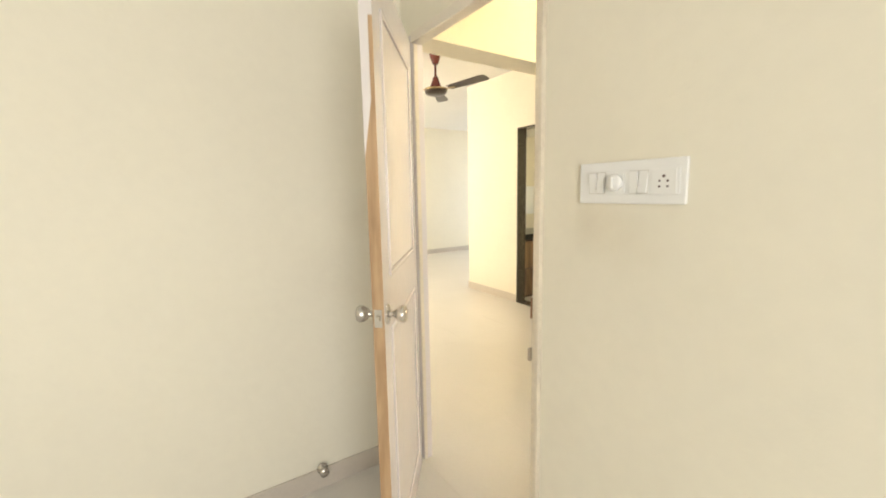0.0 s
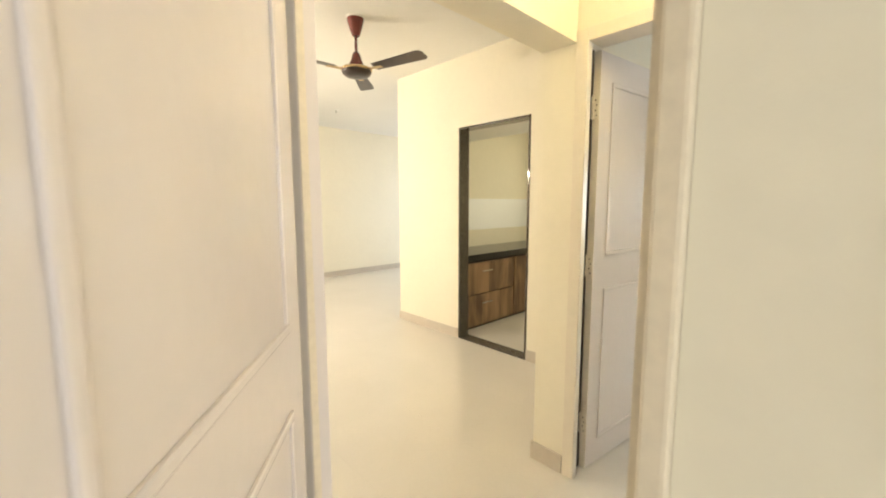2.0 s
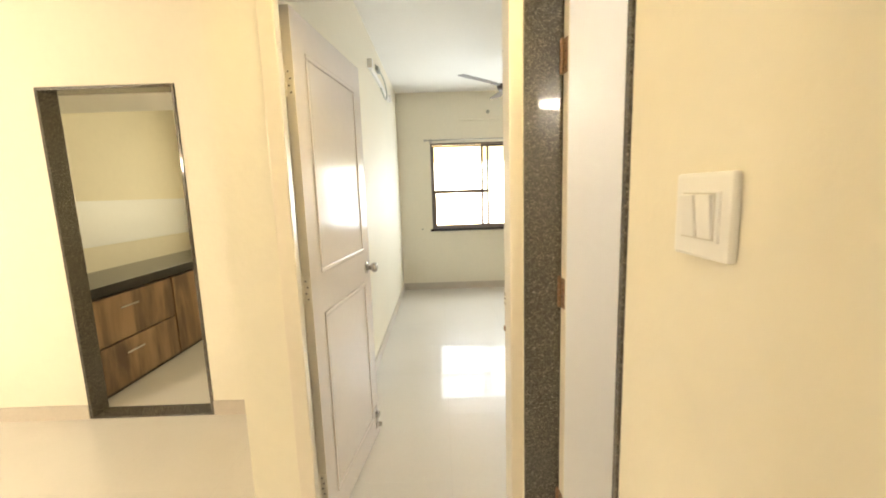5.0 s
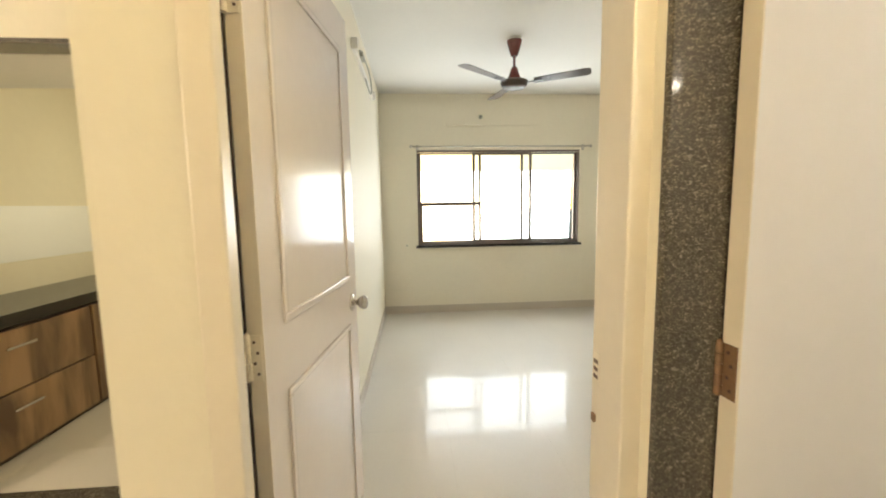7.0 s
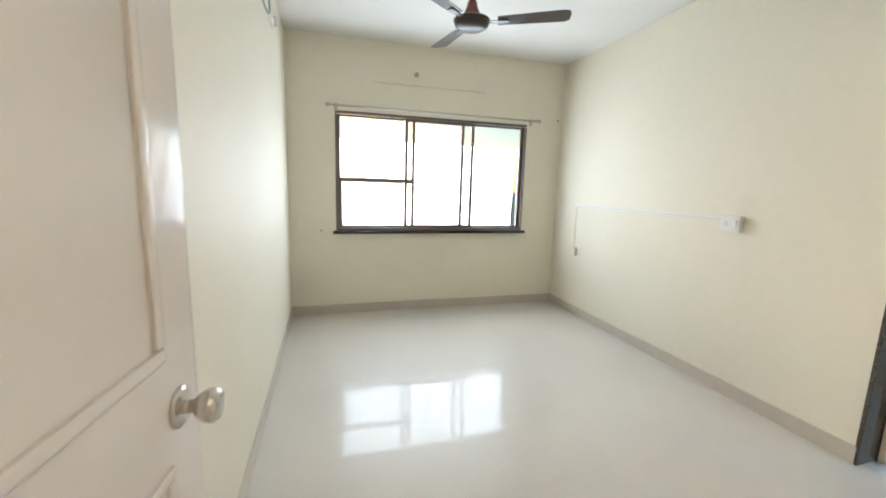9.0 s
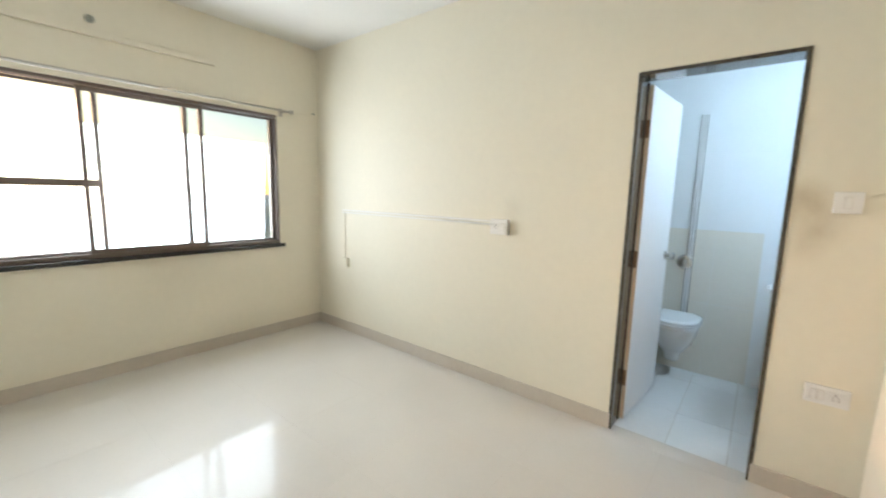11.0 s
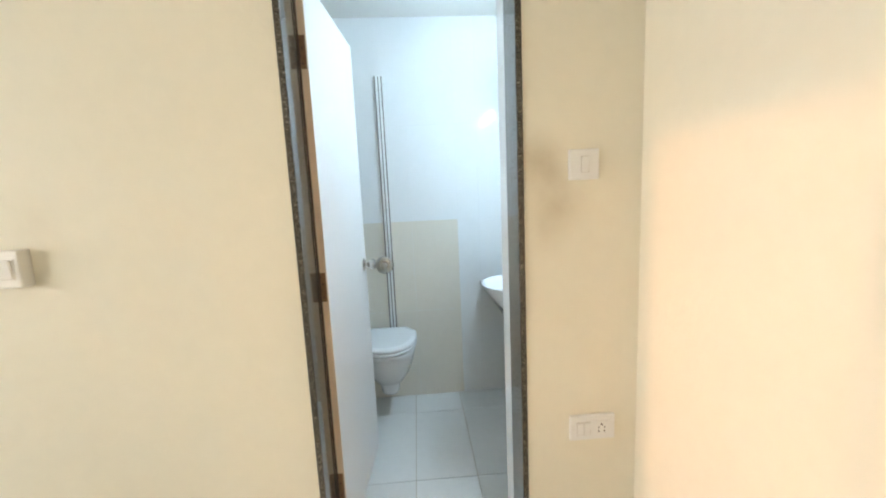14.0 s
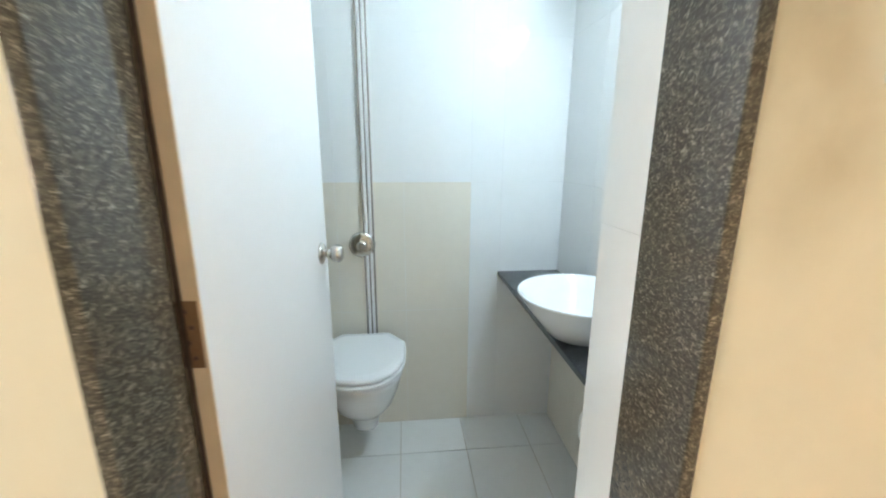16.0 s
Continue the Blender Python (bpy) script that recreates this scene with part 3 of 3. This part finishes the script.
ceiling_fan(2.703, 3.89, 2.43, 49, 0.61, "brown three-blade ceiling fan with maroon stem and gold ring")
ceiling_fan(2.66, 6.6, 2.43, -2, 0.62, "brown three-blade ceiling fan with maroon stem, far in the living room")
ceiling_fan(5.51, 0.755, 2.468, 6, 0.63, "dark brown three-blade ceiling fan with maroon stem", H, BLADE)

# ---- kitchen ----
for n, x0 in enumerate((3.995, 4.95)):
    cab = thing("kitchen_cabinet", pose(x0, 3.985, 0), "rustic wood laminate base cabinet under the black worktop", "cabinet", "kitchen base cabinets")
    w = 0.945 if n == 0 else 1.2
    part("carcass", box(0, w, 0.022, 0.56, 0.0, 0.775), DARK_GAP, cab)
    if n == 0:
        for z0, z1 in ((0.03, 0.381), (0.393, 0.745)):
            dr = part("drawer_front", box(0.004, w - 0.006, 0.0, 0.02, z0, z1, bevel=0.002), LAMINATE, cab)
            zc = z0 + (z1 - z0) * 0.72
            hd = part("handle", box(0.32, 0.50, -0.028, -0.018, zc - 0.008, zc + 0.008, bevel=0.003), STEEL, dr)
            for hx in (0.35, 0.46):
                part("handle_post", box(hx, hx + 0.01, -0.02, 0.0, zc - 0.004, zc + 0.004), STEEL, hd)
    else:
        for a in (0.004, 0.604):
            dr = part("cabinet_door", box(a, a + 0.592, 0.0, 0.02, 0.03, 0.745, bevel=0.002), LAMINATE, cab)
            hd = part("handle", box(a + 0.44, a + 0.57, -0.026, -0.018, 0.66, 0.672, bevel=0.002), STEEL, dr)
top = thing("worktop", pose(3.985, 3.955, 0.776), "polished black granite kitchen worktop", "worktop")
part("slab", box(0, 2.3, 0.021, 0.612, 0.0, 0.068, bevel=0.003), BLACK_STONE, top)
part("front_fascia", box(0, 2.3, 0.0, 0.02, -0.002, 0.070, bevel=0.003), BLACK_STONE, top)

part("backsplash", box(-0.0, 2.3, 0.606, 0.612, 0.285, 0.690), KITCHEN_TILE, top, "white glazed tile band above the worktop")

# ---- switches and sockets ----


def plate(m, w, h, label, mods, mat=None, deep=0.011):
    """A wall plate: lies in its own x-z plane, faces -y. mods: (kind, x, width) along the plate."""
    mat = mat or PLASTIC_W
    root = thing("switch_plate", m, label, "switch")
    part("cover", box(-w / 2, w / 2, -deep, 0.0, -h / 2, h / 2, bevel=0.004), mat, root)
    lo, hi = min(x - b / 2 for _, x, b in mods), max(x + b / 2 for _, x, b in mods)
    part("inner_frame", box(lo - 0.006, hi + 0.006, -deep - 0.002, -deep + 0.001, -h * 0.29, h * 0.29, bevel=0.001), mat, root)
    y = -deep - 0.002
    for kind, x, b in mods:
        if kind.startswith("rocker"):
            bm = box(x - b / 2 + 0.001, x + b / 2 - 0.001, y - 0.004, y + 0.001, -h * 0.25, h * 0.25, bevel=0.001)
            bmesh.ops.rotate(bm, verts=bm.verts, cent=(x, y, 0), matrix=Matrix.Rotation(radians(-7 if kind == "rocker_down" else 6), 3, "X"))
            part("rocker", bm, mat, root)
            # thin grey plate that draws the recess shadow round the rocker
            part("rocker_seam_shade", box(x - b / 2 - 0.0006, x + b / 2 + 0.0006, y - 0.0006, y + 0.001, -h * 0.25 - 0.0016, h * 0.25 + 0.0016), SEAM_SHADE, root)
        elif kind == "knob":
            part("regulator_base", box(x - b / 2 + 0.001, x + b / 2 - 0.001, y - 0.002, y + 0.001, -h * 0.25, h * 0.25, bevel=0.001), mat, root)
            kn = part("regulator_knob", moved(lathe([(0.0225, 0.0), (0.022, 0.010), (0.019, 0.0145), (0.004, 0.015)], 24, "-y"), x, y - 0.001, 0), mat, root)
            part("grip", box(x - 0.003, x + 0.003, y - 0.021, y - 0.014, -0.014, 0.014, bevel=0.001), mat, kn)
        else:
            so = part("socket", box(x - b / 2 + 0.001, x + b / 2 - 0.001, y - 0.0015, y + 0.001, -h * 0.26, h * 0.26, bevel=0.001), mat, root)
            for hx, hz, hr in ((0, 0.012, 0.0036), (-0.0095, 0.001, 0.0027), (0.0095, 0.001, 0.0027), (-0.0095, -0.012, 0.0027), (0.0095, -0.012, 0.0027)):
                part("pin_hole", moved(lathe([(hr, 0.0), (hr, 0.0006)], 12, "-y"), x + hx, y - 0.0015, hz), HOLE, so)
    return root


plate(pose(1.37, 0.922, 1.418, 0, 0, -90), 0.285, 0.108, "white switch panel with four rockers, fan regulator and socket", [("rocker", -0.0966, 0.023), ("rocker_down", -0.0725, 0.023), ("knob", -0.0310, 0.052), ("rocker", 0.0195, 0.024), ("rocker_down", 0.0435, 0.024), ("socket", 0.0930, 0.060)])
plate(pose(1.768, 1.20, 1.421, 0, 0, 180), 0.088, 0.090, "white vertical switch plate with two rockers", [("rocker", -0.013, 0.024), ("rocker", 0.013, 0.024)])
plate(pose(3.184, -1.0, 1.437, 0, 0, 180), 0.094, 0.094, "ivory switch plate with a single rocker beside smudged paint", [("rocker", 0.0, 0.024)], PLASTIC_W, deep=0.017)
plate(pose(3.150, -1.0, 0.553, 0, 0, 180), 0.156, 0.088, "ivory low socket plate with a switch pair and socket", [("rocker", -0.045, 0.022), ("rocker", -0.021, 0.022), ("socket", 0.030, 0.05)], PLASTIC_W, deep=0.014)
plate(pose(4.918, -1.0, 1.207, 0, 0, 180), 0.140, 0.108, "ivory surface mounted socket box with switch", [("socket", -0.020, 0.06), ("rocker", 0.036, 0.030)], PLASTIC, deep=0.042)
lowbox = thing("junction_box", pose(6.70, -1.0, 0.72), "small ivory junction box at the end of the cable run", "junction box")
part("cover", box(-0.04, 0.04, 0.0, 0.03, -0.045, 0.045, bevel=0.004), CREAM, lowbox)
run = thing("cable_trunking", pose(0, 0, 0), "thin cream surface cable run along the bedroom wall", "cable")
part("channel", box(4.988, 6.74, -0.9995, -0.980, 1.236, 1.250, bevel=0.002), PLASTIC, run)
part("channel", box(4.988, 6.74, -0.9995, -0.984, 1.214, 1.225, bevel=0.002), PLASTIC, run)
part("channel", box(6.715, 6.727, -0.9995, -0.992, 0.765, 1.218, bevel=0.002), CREAM, run)

# ---- fittings on the bedroom walls ----
rod = thing("curtain_rod", pose(7.10, 0.50, 2.165), "thin metal curtain rod on brackets above the window", "curtain rod")
part("rod", moved(lathe([(0.010, -1.15), (0.010, 1.15)], 16, "y")), ALU_LIGHT, rod)
for s in (1, -1):
    part("finial", moved(lathe([(0.008, 0.0), (0.019, 0.012), (0.021, 0.024), (0.013, 0.036), (0.002, 0.040)], 20, "y" if s > 0 else "-y"), 0, s * 1.15, 0), ALU_LIGHT, rod)
    b = part("bracket", box(0, 0.065, s * 1.09 - 0.006, s * 1.09 + 0.006, -0.016, -0.006), ALU_LIGHT, rod)
    part("wall_plate", box(0.058, 0.0655, s * 1.09 - 0.018, s * 1.09 + 0.018, -0.045, 0.03, bevel=0.002), ALU_LIGHT, b)
bat = thing("lamp_batten", pose(7.165, 0.597, 2.452), "empty pale cream lamp batten above the window", "lamp batten")
part("batten", box(-0.026, 0, -0.61, 0.61, -0.021, 0.021, bevel=0.004), CREAM, bat)
hook = thing("wall_hook", pose(7.165, 0.767, 2.545), "small grey lamp holder on the wall", "lamp holder")
part("base", lathe([(0.026, 0.0), (0.024, 0.012), (0.014, 0.016), (0.013, 0.042), (0.004, 0.044)], 20, "-x"), WIRE, hook)
plug = thing("wall_plug", pose(7.165, 1.75, 0.905), "small dark wall plug in the plaster", "wall plug")
part("plug", lathe([(0.011, 0.0), (0.009, 0.006), (0.003, 0.0065)], 14, "-x"), WIRE, plug)
plug2 = thing("wall_plug", pose(7.165, -0.945, 2.20), "small dark curtain hook near the corner", "wall plug")
part("plug", lathe([(0.013, 0.0), (0.010, 0.012), (0.003, 0.013)], 14, "-x"), WIRE, plug2)
holder = thing("lamp_batten", pose(5.55, 2.06, 2.53), "pale lamp batten with loose cable loop on the wall", "lamp batten")
part("batten", box(-0.62, 0.62, -0.024, 0, -0.022, 0.022, bevel=0.004), PLASTIC, holder)
part("end_cap", box(-0.67, -0.62, -0.045, 0, -0.026, 0.05, bevel=0.004), PLASTIC, holder)
part("end_cap", box(0.62, 0.67, -0.045, 0, -0.026, 0.05, bevel=0.004), PLASTIC, holder)
tube_path([(-0.25, -0.01, 0.12), (-0.05, -0.035, 0.10), (0.15, -0.05, 0.03), (0.25, -0.045, -0.08), (0.1, -0.04, -0.12), (-0.1, -0.03, -0.05)], 0.006, "cable", WIRE, holder)
part("ceiling_box", box(-0.22, -0.08, -0.03, 0, 0.085, 0.125, bevel=0.004), WIRE, holder)

stop_a = thing("door_stop", pose(0.861, 2.109, 0.104), "round steel magnetic door stop on the skirting", "door stop")
part("base", lathe([(0.026, 0.0), (0.025, 0.006), (0.014, 0.010), (0.013, 0.030), (0.021, 0.034), (0.021, 0.044), (0.004, 0.046)], 24, "-y"), STEEL, stop_a)
catch = part("door_catch", box(0.690, 0.728, -0.040, -0.0175, 0.135, 0.160, bevel=0.004), STEEL, leaf_b, "steel door catch")
part("catch_plate", box(0.690, 0.722, -0.0215, -0.0175, 0.06, 0.20, bevel=0.002), STEEL, catch)
part("catch_arm", box(0.698, 0.714, -0.052, -0.030, 0.075, 0.10, bevel=0.004), STEEL, catch)

detector = thing("ceiling_rose", pose(4.07, 6.68, HC), "small white ceiling rose with a hook", "ceiling rose")
part("disc", lathe([(0.045, -0.012), (0.05, -0.004), (0.05, 0.0)], 24), PLASTIC_W, detector)
part("hook", lathe([(0.008, -0.05), (0.008, -0.01)], 10), WIRE, detector)

# ---- bathroom ----


def loft(rings, segments=36, power=2.3):
    """A closed body through rings (cx, cy, rx, front, back, z), rounded like a superellipse."""
    bm, loops = bmesh.new(), []
    for cx, cy, rx, fr, bk, z in rings:
        loop = []
        for i in range(segments):
            a = 2 * math.pi * i / segments
            c, s = math.cos(a), math.sin(a)
            px = rx * math.copysign(abs(c) ** (2 / power), c)
            py = (fr if s > 0 else bk) * math.copysign(abs(s) ** (2 / power), s)
            loop.append(bm.verts.new((cx + px, cy + py, z)))
        loops.append(loop)
    for a, b in zip(loops, loops[1:]):
        for i in range(segments):
            j = (i + 1) % segments
            bm.faces.new((a[i], a[j], b[j], b[i])).smooth = True
    bm.faces.new(loops[0][::-1])
    bm.faces.new(loops[-1])
    bmesh.ops.recalc_face_normals(bm, faces=bm.faces)
    return bm


def seat_body(rings, segments=22):
    """A seat or lid through rings (half width, front, z): round in front, cut corners behind."""
    bm, loops = bmesh.new(), []
    for rx, fr, z in rings:
        pts = [(rx * math.copysign(abs(math.cos(a)) ** 0.9, math.cos(a)), 0.22 + fr * math.sin(a) ** 0.9) for a in (math.pi * i / segments for i in range(segments + 1))]
        k = rx / 0.185
        pts += [(-rx, 0.14), (-0.115 * k, 0.245 - 0.205 * k), (0.115 * k, 0.245 - 0.205 * k), (rx, 0.14)]
        loops.append([bm.verts.new((x, y, z)) for x, y in pts])
    for a, b in zip(loops, loops[1:]):
        for i in range(len(a)):
            j = (i + 1) % len(a)
            bm.faces.new((a[i], a[j], b[j], b[i]))
    bm.faces.new(loops[0][::-1])
    bm.faces.new(loops[-1])
    bmesh.ops.recalc_face_normals(bm, faces=bm.faces)
    return bm


wc = thing("toilet", pose(3.935, -2.372, 0.060), "white ceramic wall-hung toilet with closed lid", "toilet")
part("bowl", loft([(0, 0.19, 0.045, 0.045, 0.06, 0.060), (0, 0.19, 0.055, 0.058, 0.14, 0.075), (0, 0.19, 0.064, 0.068, 0.185, 0.125), (0, 0.20, 0.092, 0.105, 0.195, 0.165), (0, 0.21, 0.130, 0.155, 0.205, 0.225), (0, 0.22, 0.155, 0.192, 0.215, 0.300), (0, 0.23, 0.171, 0.214, 0.225, 0.365), (0, 0.23, 0.175, 0.22, 0.226, 0.395)]), CERAMIC, wc)
part("seat", seat_body([(0.178, 0.232, 0.397), (0.184, 0.240, 0.402), (0.184, 0.240, 0.412), (0.180, 0.235, 0.416)]), CERAMIC, wc, "white plastic seat ring")
part("lid", seat_body([(0.178, 0.228, 0.419), (0.182, 0.234, 0.424), (0.182, 0.234, 0.434), (0.176, 0.227, 0.441), (0.150, 0.200, 0.446)]), CERAMIC, wc, "white plastic lid, closed")
for hx in (-0.08, 0.08):
    part("lid_hinge", moved(lathe([(0.012, -0.02), (0.012, 0.02)], 12, "x"), hx, 0.04, 0.425), CERAMIC, wc)

fv = thing("flush_valve", pose(3.938, -2.374, 0.915), "round steel push flush valve on the tiled wall", "flush valve")
part("flange", lathe([(0.060, 0.0), (0.059, 0.006), (0.048, 0.012), (0.028, 0.016)], 32, "y"), STEEL, fv)
part("push_button", lathe([(0.024, 0.012), (0.023, 0.034), (0.018, 0.042), (0.004, 0.044)], 28, "y"), STEEL, fv)
part("lever", box(-0.008, 0.008, 0.040, 0.052, -0.022, 0.014, bevel=0.004), STEEL, fv)

strip = thing("border_strip", pose(3.907, -2.376, 0.46), "striped vertical border of slim tile strips", "wall trim")
for x0, x1, mat, d in ((-0.025, -0.017, PVC, 0.012), (-0.015, -0.004, WHITE_TILE, 0.010), (-0.003, 0.003, PVC, 0.011), (0.004, 0.015, WHITE_TILE, 0.010), (0.017, 0.025, PVC, 0.012)):
    part("strip", box(x0, x1, 0.0, d, 0.0, 1.645, bevel=0.002), mat, strip)

vanity = thing("vanity_counter", pose(3.012, -2.378, 0.752), "dark slate grey stone vanity counter fixed to the tiled wall", "counter")
part("slab", box(0, 0.293, 0.0, 1.12, 0.0, 0.02, bevel=0.002), SLATE, vanity)
basin = thing("wash_basin", pose(3.213, -1.685, 0.772), "white ceramic vessel wash basin on the stone counter", "basin")
part("bowl", lathe([(0.085, 0.0), (0.092, 0.004), (0.122, 0.040), (0.160, 0.086), (0.188, 0.129), (0.193, 0.135), (0.190, 0.138), (0.183, 0.134), (0.152, 0.09), (0.110, 0.046), (0.06, 0.022), (0.02, 0.018)], 48), CERAMIC, basin)
part("drain", moved(lathe([(0.022, 0.0), (0.020, 0.004), (0.005, 0.005)], 20), 0, 0, 0.018), STEEL, basin)
trap = thing("bottle_trap", pose(3.16, -1.66, 0.0), "white waste pipe and trap under the counter", "pipe")
part("pipe", lathe([(0.018, -0.022), (0.018, 0.752)], 18), PLASTIC_W, trap)
part("collar", moved(lathe([(0.03, -0.04), (0.033, -0.02), (0.033, 0.03), (0.024, 0.05)], 18), 0, 0, 0.45), PLASTIC_W, trap)
part("floor_flange", lathe([(0.04, -0.022), (0.036, -0.008), (0.02, -0.004)], 18), PLASTIC_W, trap)


def tube_lamp(m, length, mat, label, r=0.013):
    """A tube on a batten: along its own x, against the wall behind +y."""
    root = thing("tube_light", m, label, "tube light", "tube lights")
    part("batten", box(-length / 2 - 0.03, length / 2 + 0.03, -0.03, 0.0, -0.02, 0.02, bevel=0.003), PLASTIC_W, root)
    part("tube", moved(lathe([(r, -length / 2), (r, length / 2)], 16, "x"), 0, -0.052, 0), mat, root)
    for s in (1, -1):
        part("lamp_holder", box(s * (length / 2 + 0.012) - 0.01, s * (length / 2 + 0.012) + 0.01, -0.066, -0.028, -0.016, 0.016, bevel=0.002), PLASTIC_W, root)
    return root


tube_lamp(pose(3.01, -1.57, 1.975, 0, 0, 90), 0.50, TUBE_COOL, "lit cool white tube light on the bathroom wall")
tube_lamp(pose(1.50, 0.66, 1.945, 0, 0, 90), 0.42, TUBE_BATH, "lit tube light on the passage bathroom wall", 0.008)
tube_lamp(pose(2.25, 1.20, 2.42, 0, 0, 180), 0.60, TUBE_WARM, "lit warm tube light above the passage bathroom door")
# added tube, always out of view: fill for living room and passage
tube_lamp(pose(0.60, 5.6, 1.95, 0, 0, 90), 1.2, TUBE_FILL, "unseen warm tube light added to brighten the living room")

# ---- outside ----
structure("ground", box(-60, 120, -90, 90, -9.3, -9.0), GROUND, "dusty ground far below the window", "ground")


def building(x, y, w, d, h, label):
    root = thing("apartment_building", pose(x, y, -9.0), label, "building")
    part("wall", box(0, w, 0, d, 0, h), RENDER_WALL, root)
    part("roof", box(-0.15, w + 0.15, -0.15, d + 0.15, h, h + 0.25), CEIL, root)
    for fl in range(int(h // 3)):
        n = int(d // 2.6)
        for i in range(n):
            wy = 0.7 + i * (d - 1.0) / n
            wi = part("window", box(-0.05, 0.04, wy, wy + 1.3, fl * 3 + 1.0, fl * 3 + 2.3), ALU, root)
            part("pane", box(-0.06, -0.04, wy + 0.06, wy + 1.24, fl * 3 + 1.06, fl * 3 + 2.24), GLASS_DARK, wi)
            part("sunshade", box(-0.45, 0.0, wy - 0.15, wy + 1.45, fl * 3 + 2.36, fl * 3 + 2.44), RENDER_WALL, root)


building(15, -19, 8, 16, 9.9, "pale plastered apartment block beyond the window")
building(16, 5.5, 8, 14, 10.2, "pale plastered apartment block beyond the window")


# ---- floors, tile by tile ----
tile_meshes = {}


def tile_mesh(w, d, h, mat, bevel):
    key = (round(w, 4), round(d, 4), h, mat.name)
    if key not in tile_meshes:
        tile_meshes[key] = mesh_of("tile", box(-w / 2, w / 2, -d / 2, d / 2, -h, 0, bevel=0), mat)
    return tile_meshes[key]


def tiled_floor(root, rooms, size_x, size_y, off_x, off_y, top, gap, mat):
    for x0, x1, y0, y1 in rooms:
        i0, i1 = math.floor((x0 - off_x) / size_x), math.ceil((x1 - off_x) / size_x)
        j0, j1 = math.floor((y0 - off_y) / size_y), math.ceil((y1 - off_y) / size_y)
        for i in range(i0, i1):
            for j in range(j0, j1):
                a0, a1 = max(x0, off_x + i * size_x + gap / 2), min(x1, off_x + (i + 1) * size_x - gap / 2)
                b0, b1 = max(y0, off_y + j * size_y + gap / 2), min(y1, off_y + (j + 1) * size_y - gap / 2)
                if a1 - a0 < 0.01 or b1 - b0 < 0.01:
                    continue
                ob = new("tile", tile_mesh(a1 - a0, b1 - b0, 0.008, mat, 0.0))
                ob.location = ((a0 + a1) / 2, (b0 + b1) / 2, top)
                ob.parent = root


floor_main = structure("floor_1", box(-2.3, 7.4, -2.3, 8.2, -0.12, -0.025), GROUT, "cream polished vitrified tile floor", "floor")
bed = part("mortar_bed", box(-2.3, 7.36, 2.15, 8.17, -0.024, -0.0005), JOINT, floor_main)
part("mortar_bed", box(-2.3, 1.50, -2.2, 2.15, -0.024, -0.0005), JOINT, floor_main)
part("mortar_bed", box(1.50, 2.74, 1.13, 2.15, -0.024, -0.0005), JOINT, floor_main)
part("mortar_bed", box(2.74, 7.36, -1.06, 2.15, -0.024, -0.0005), JOINT, floor_main)
tiled_floor(floor_main, [(-2.2, 1.44, -2.08, 2.12), (1.44, 2.80, 1.125, 2.15), (0.6, 3.92, 2.15, 8.05), (3.92, 7.25, 4.8, 8.05), (3.92, 6.3, 2.24, 4.6), (2.80, 7.17, -1.058, 2.15)], 0.6, 0.6, TILE_X, TILE_Y, 0.0, 0.0010, FLOOR)
floor_bath = structure("floor_2", box(2.95, 4.70, -2.45, -1.06, -0.10, -0.0265), GROUT, "matt white bathroom floor tiles with dark joints", "floor")
tiled_floor(floor_bath, [(3.01, 4.62, -2.38, -1.07)], 0.305, 0.61, 3.782, -2.15, -0.022, 0.004, BATH_FLOOR)
structure("floor_3", box(1.5, 2.86, -0.6, 1.13, -0.024, -0.015), BATH_FLOOR, "white bathroom floor tiles", "floor")

# ---- bathroom wall tiles, each laid on its wall ----
ROWS_Z = ((-0.02, 0.585), (0.587, 1.194), (1.196, 1.803), (1.805, 2.445))


def wall_tile(root, x0, x1, y0, y1, z0, z1, mat):
    w, d, h = x1 - x0, y1 - y0, z1 - z0
    key = (round(w, 4), round(d, 4), round(h, 4), mat.name)
    if key not in tile_meshes:
        tile_meshes[key] = mesh_of("wall_tile", box(-w / 2, w / 2, -d / 2, d / 2, -h / 2, h / 2), mat)
    ob = new("wall_tile", tile_meshes[key])
    ob.location = ((x0 + x1) / 2, (y0 + y1) / 2, (z0 + z1) / 2)
    ob.parent = root


cols = [3.012, 3.30, 3.4425, 3.7455, 4.0485, 4.3515, 4.618]
for z0, z1 in ROWS_Z:
    for a, b in zip(cols, cols[1:]):
        beige = (a > 3.4 and z1 < 1.2)
        wall_tile(w18, a + 0.0006, b - 0.0006, -2.381, -2.3783, z0, z1, BEIGE_TILE if beige else WHITE_TILE)
    for y0 in (-2.374, -2.072, -1.770, -1.468):
        wall_tile(w17, 3.009, 3.0118, y0 + 0.001, min(y0 + 0.301, -1.277), z0, z1, BEIGE_TILE if z1 < 0.6 else WHITE_TILE)
        wall_tile(w19, 4.6182, 4.621, y0 + 0.001, min(y0 + 0.301, -1.142), z0, z1, BEIGE_TILE if z1 < 1.2 else WHITE_TILE)
    wall_tile(w20, 3.383, 3.3858, -1.2765, -1.147, z0, z1, WHITE_TILE)
    wall_tile(w20, 3.0155, 3.3858, -1.2785, -1.2767, z0, z1, WHITE_TILE)
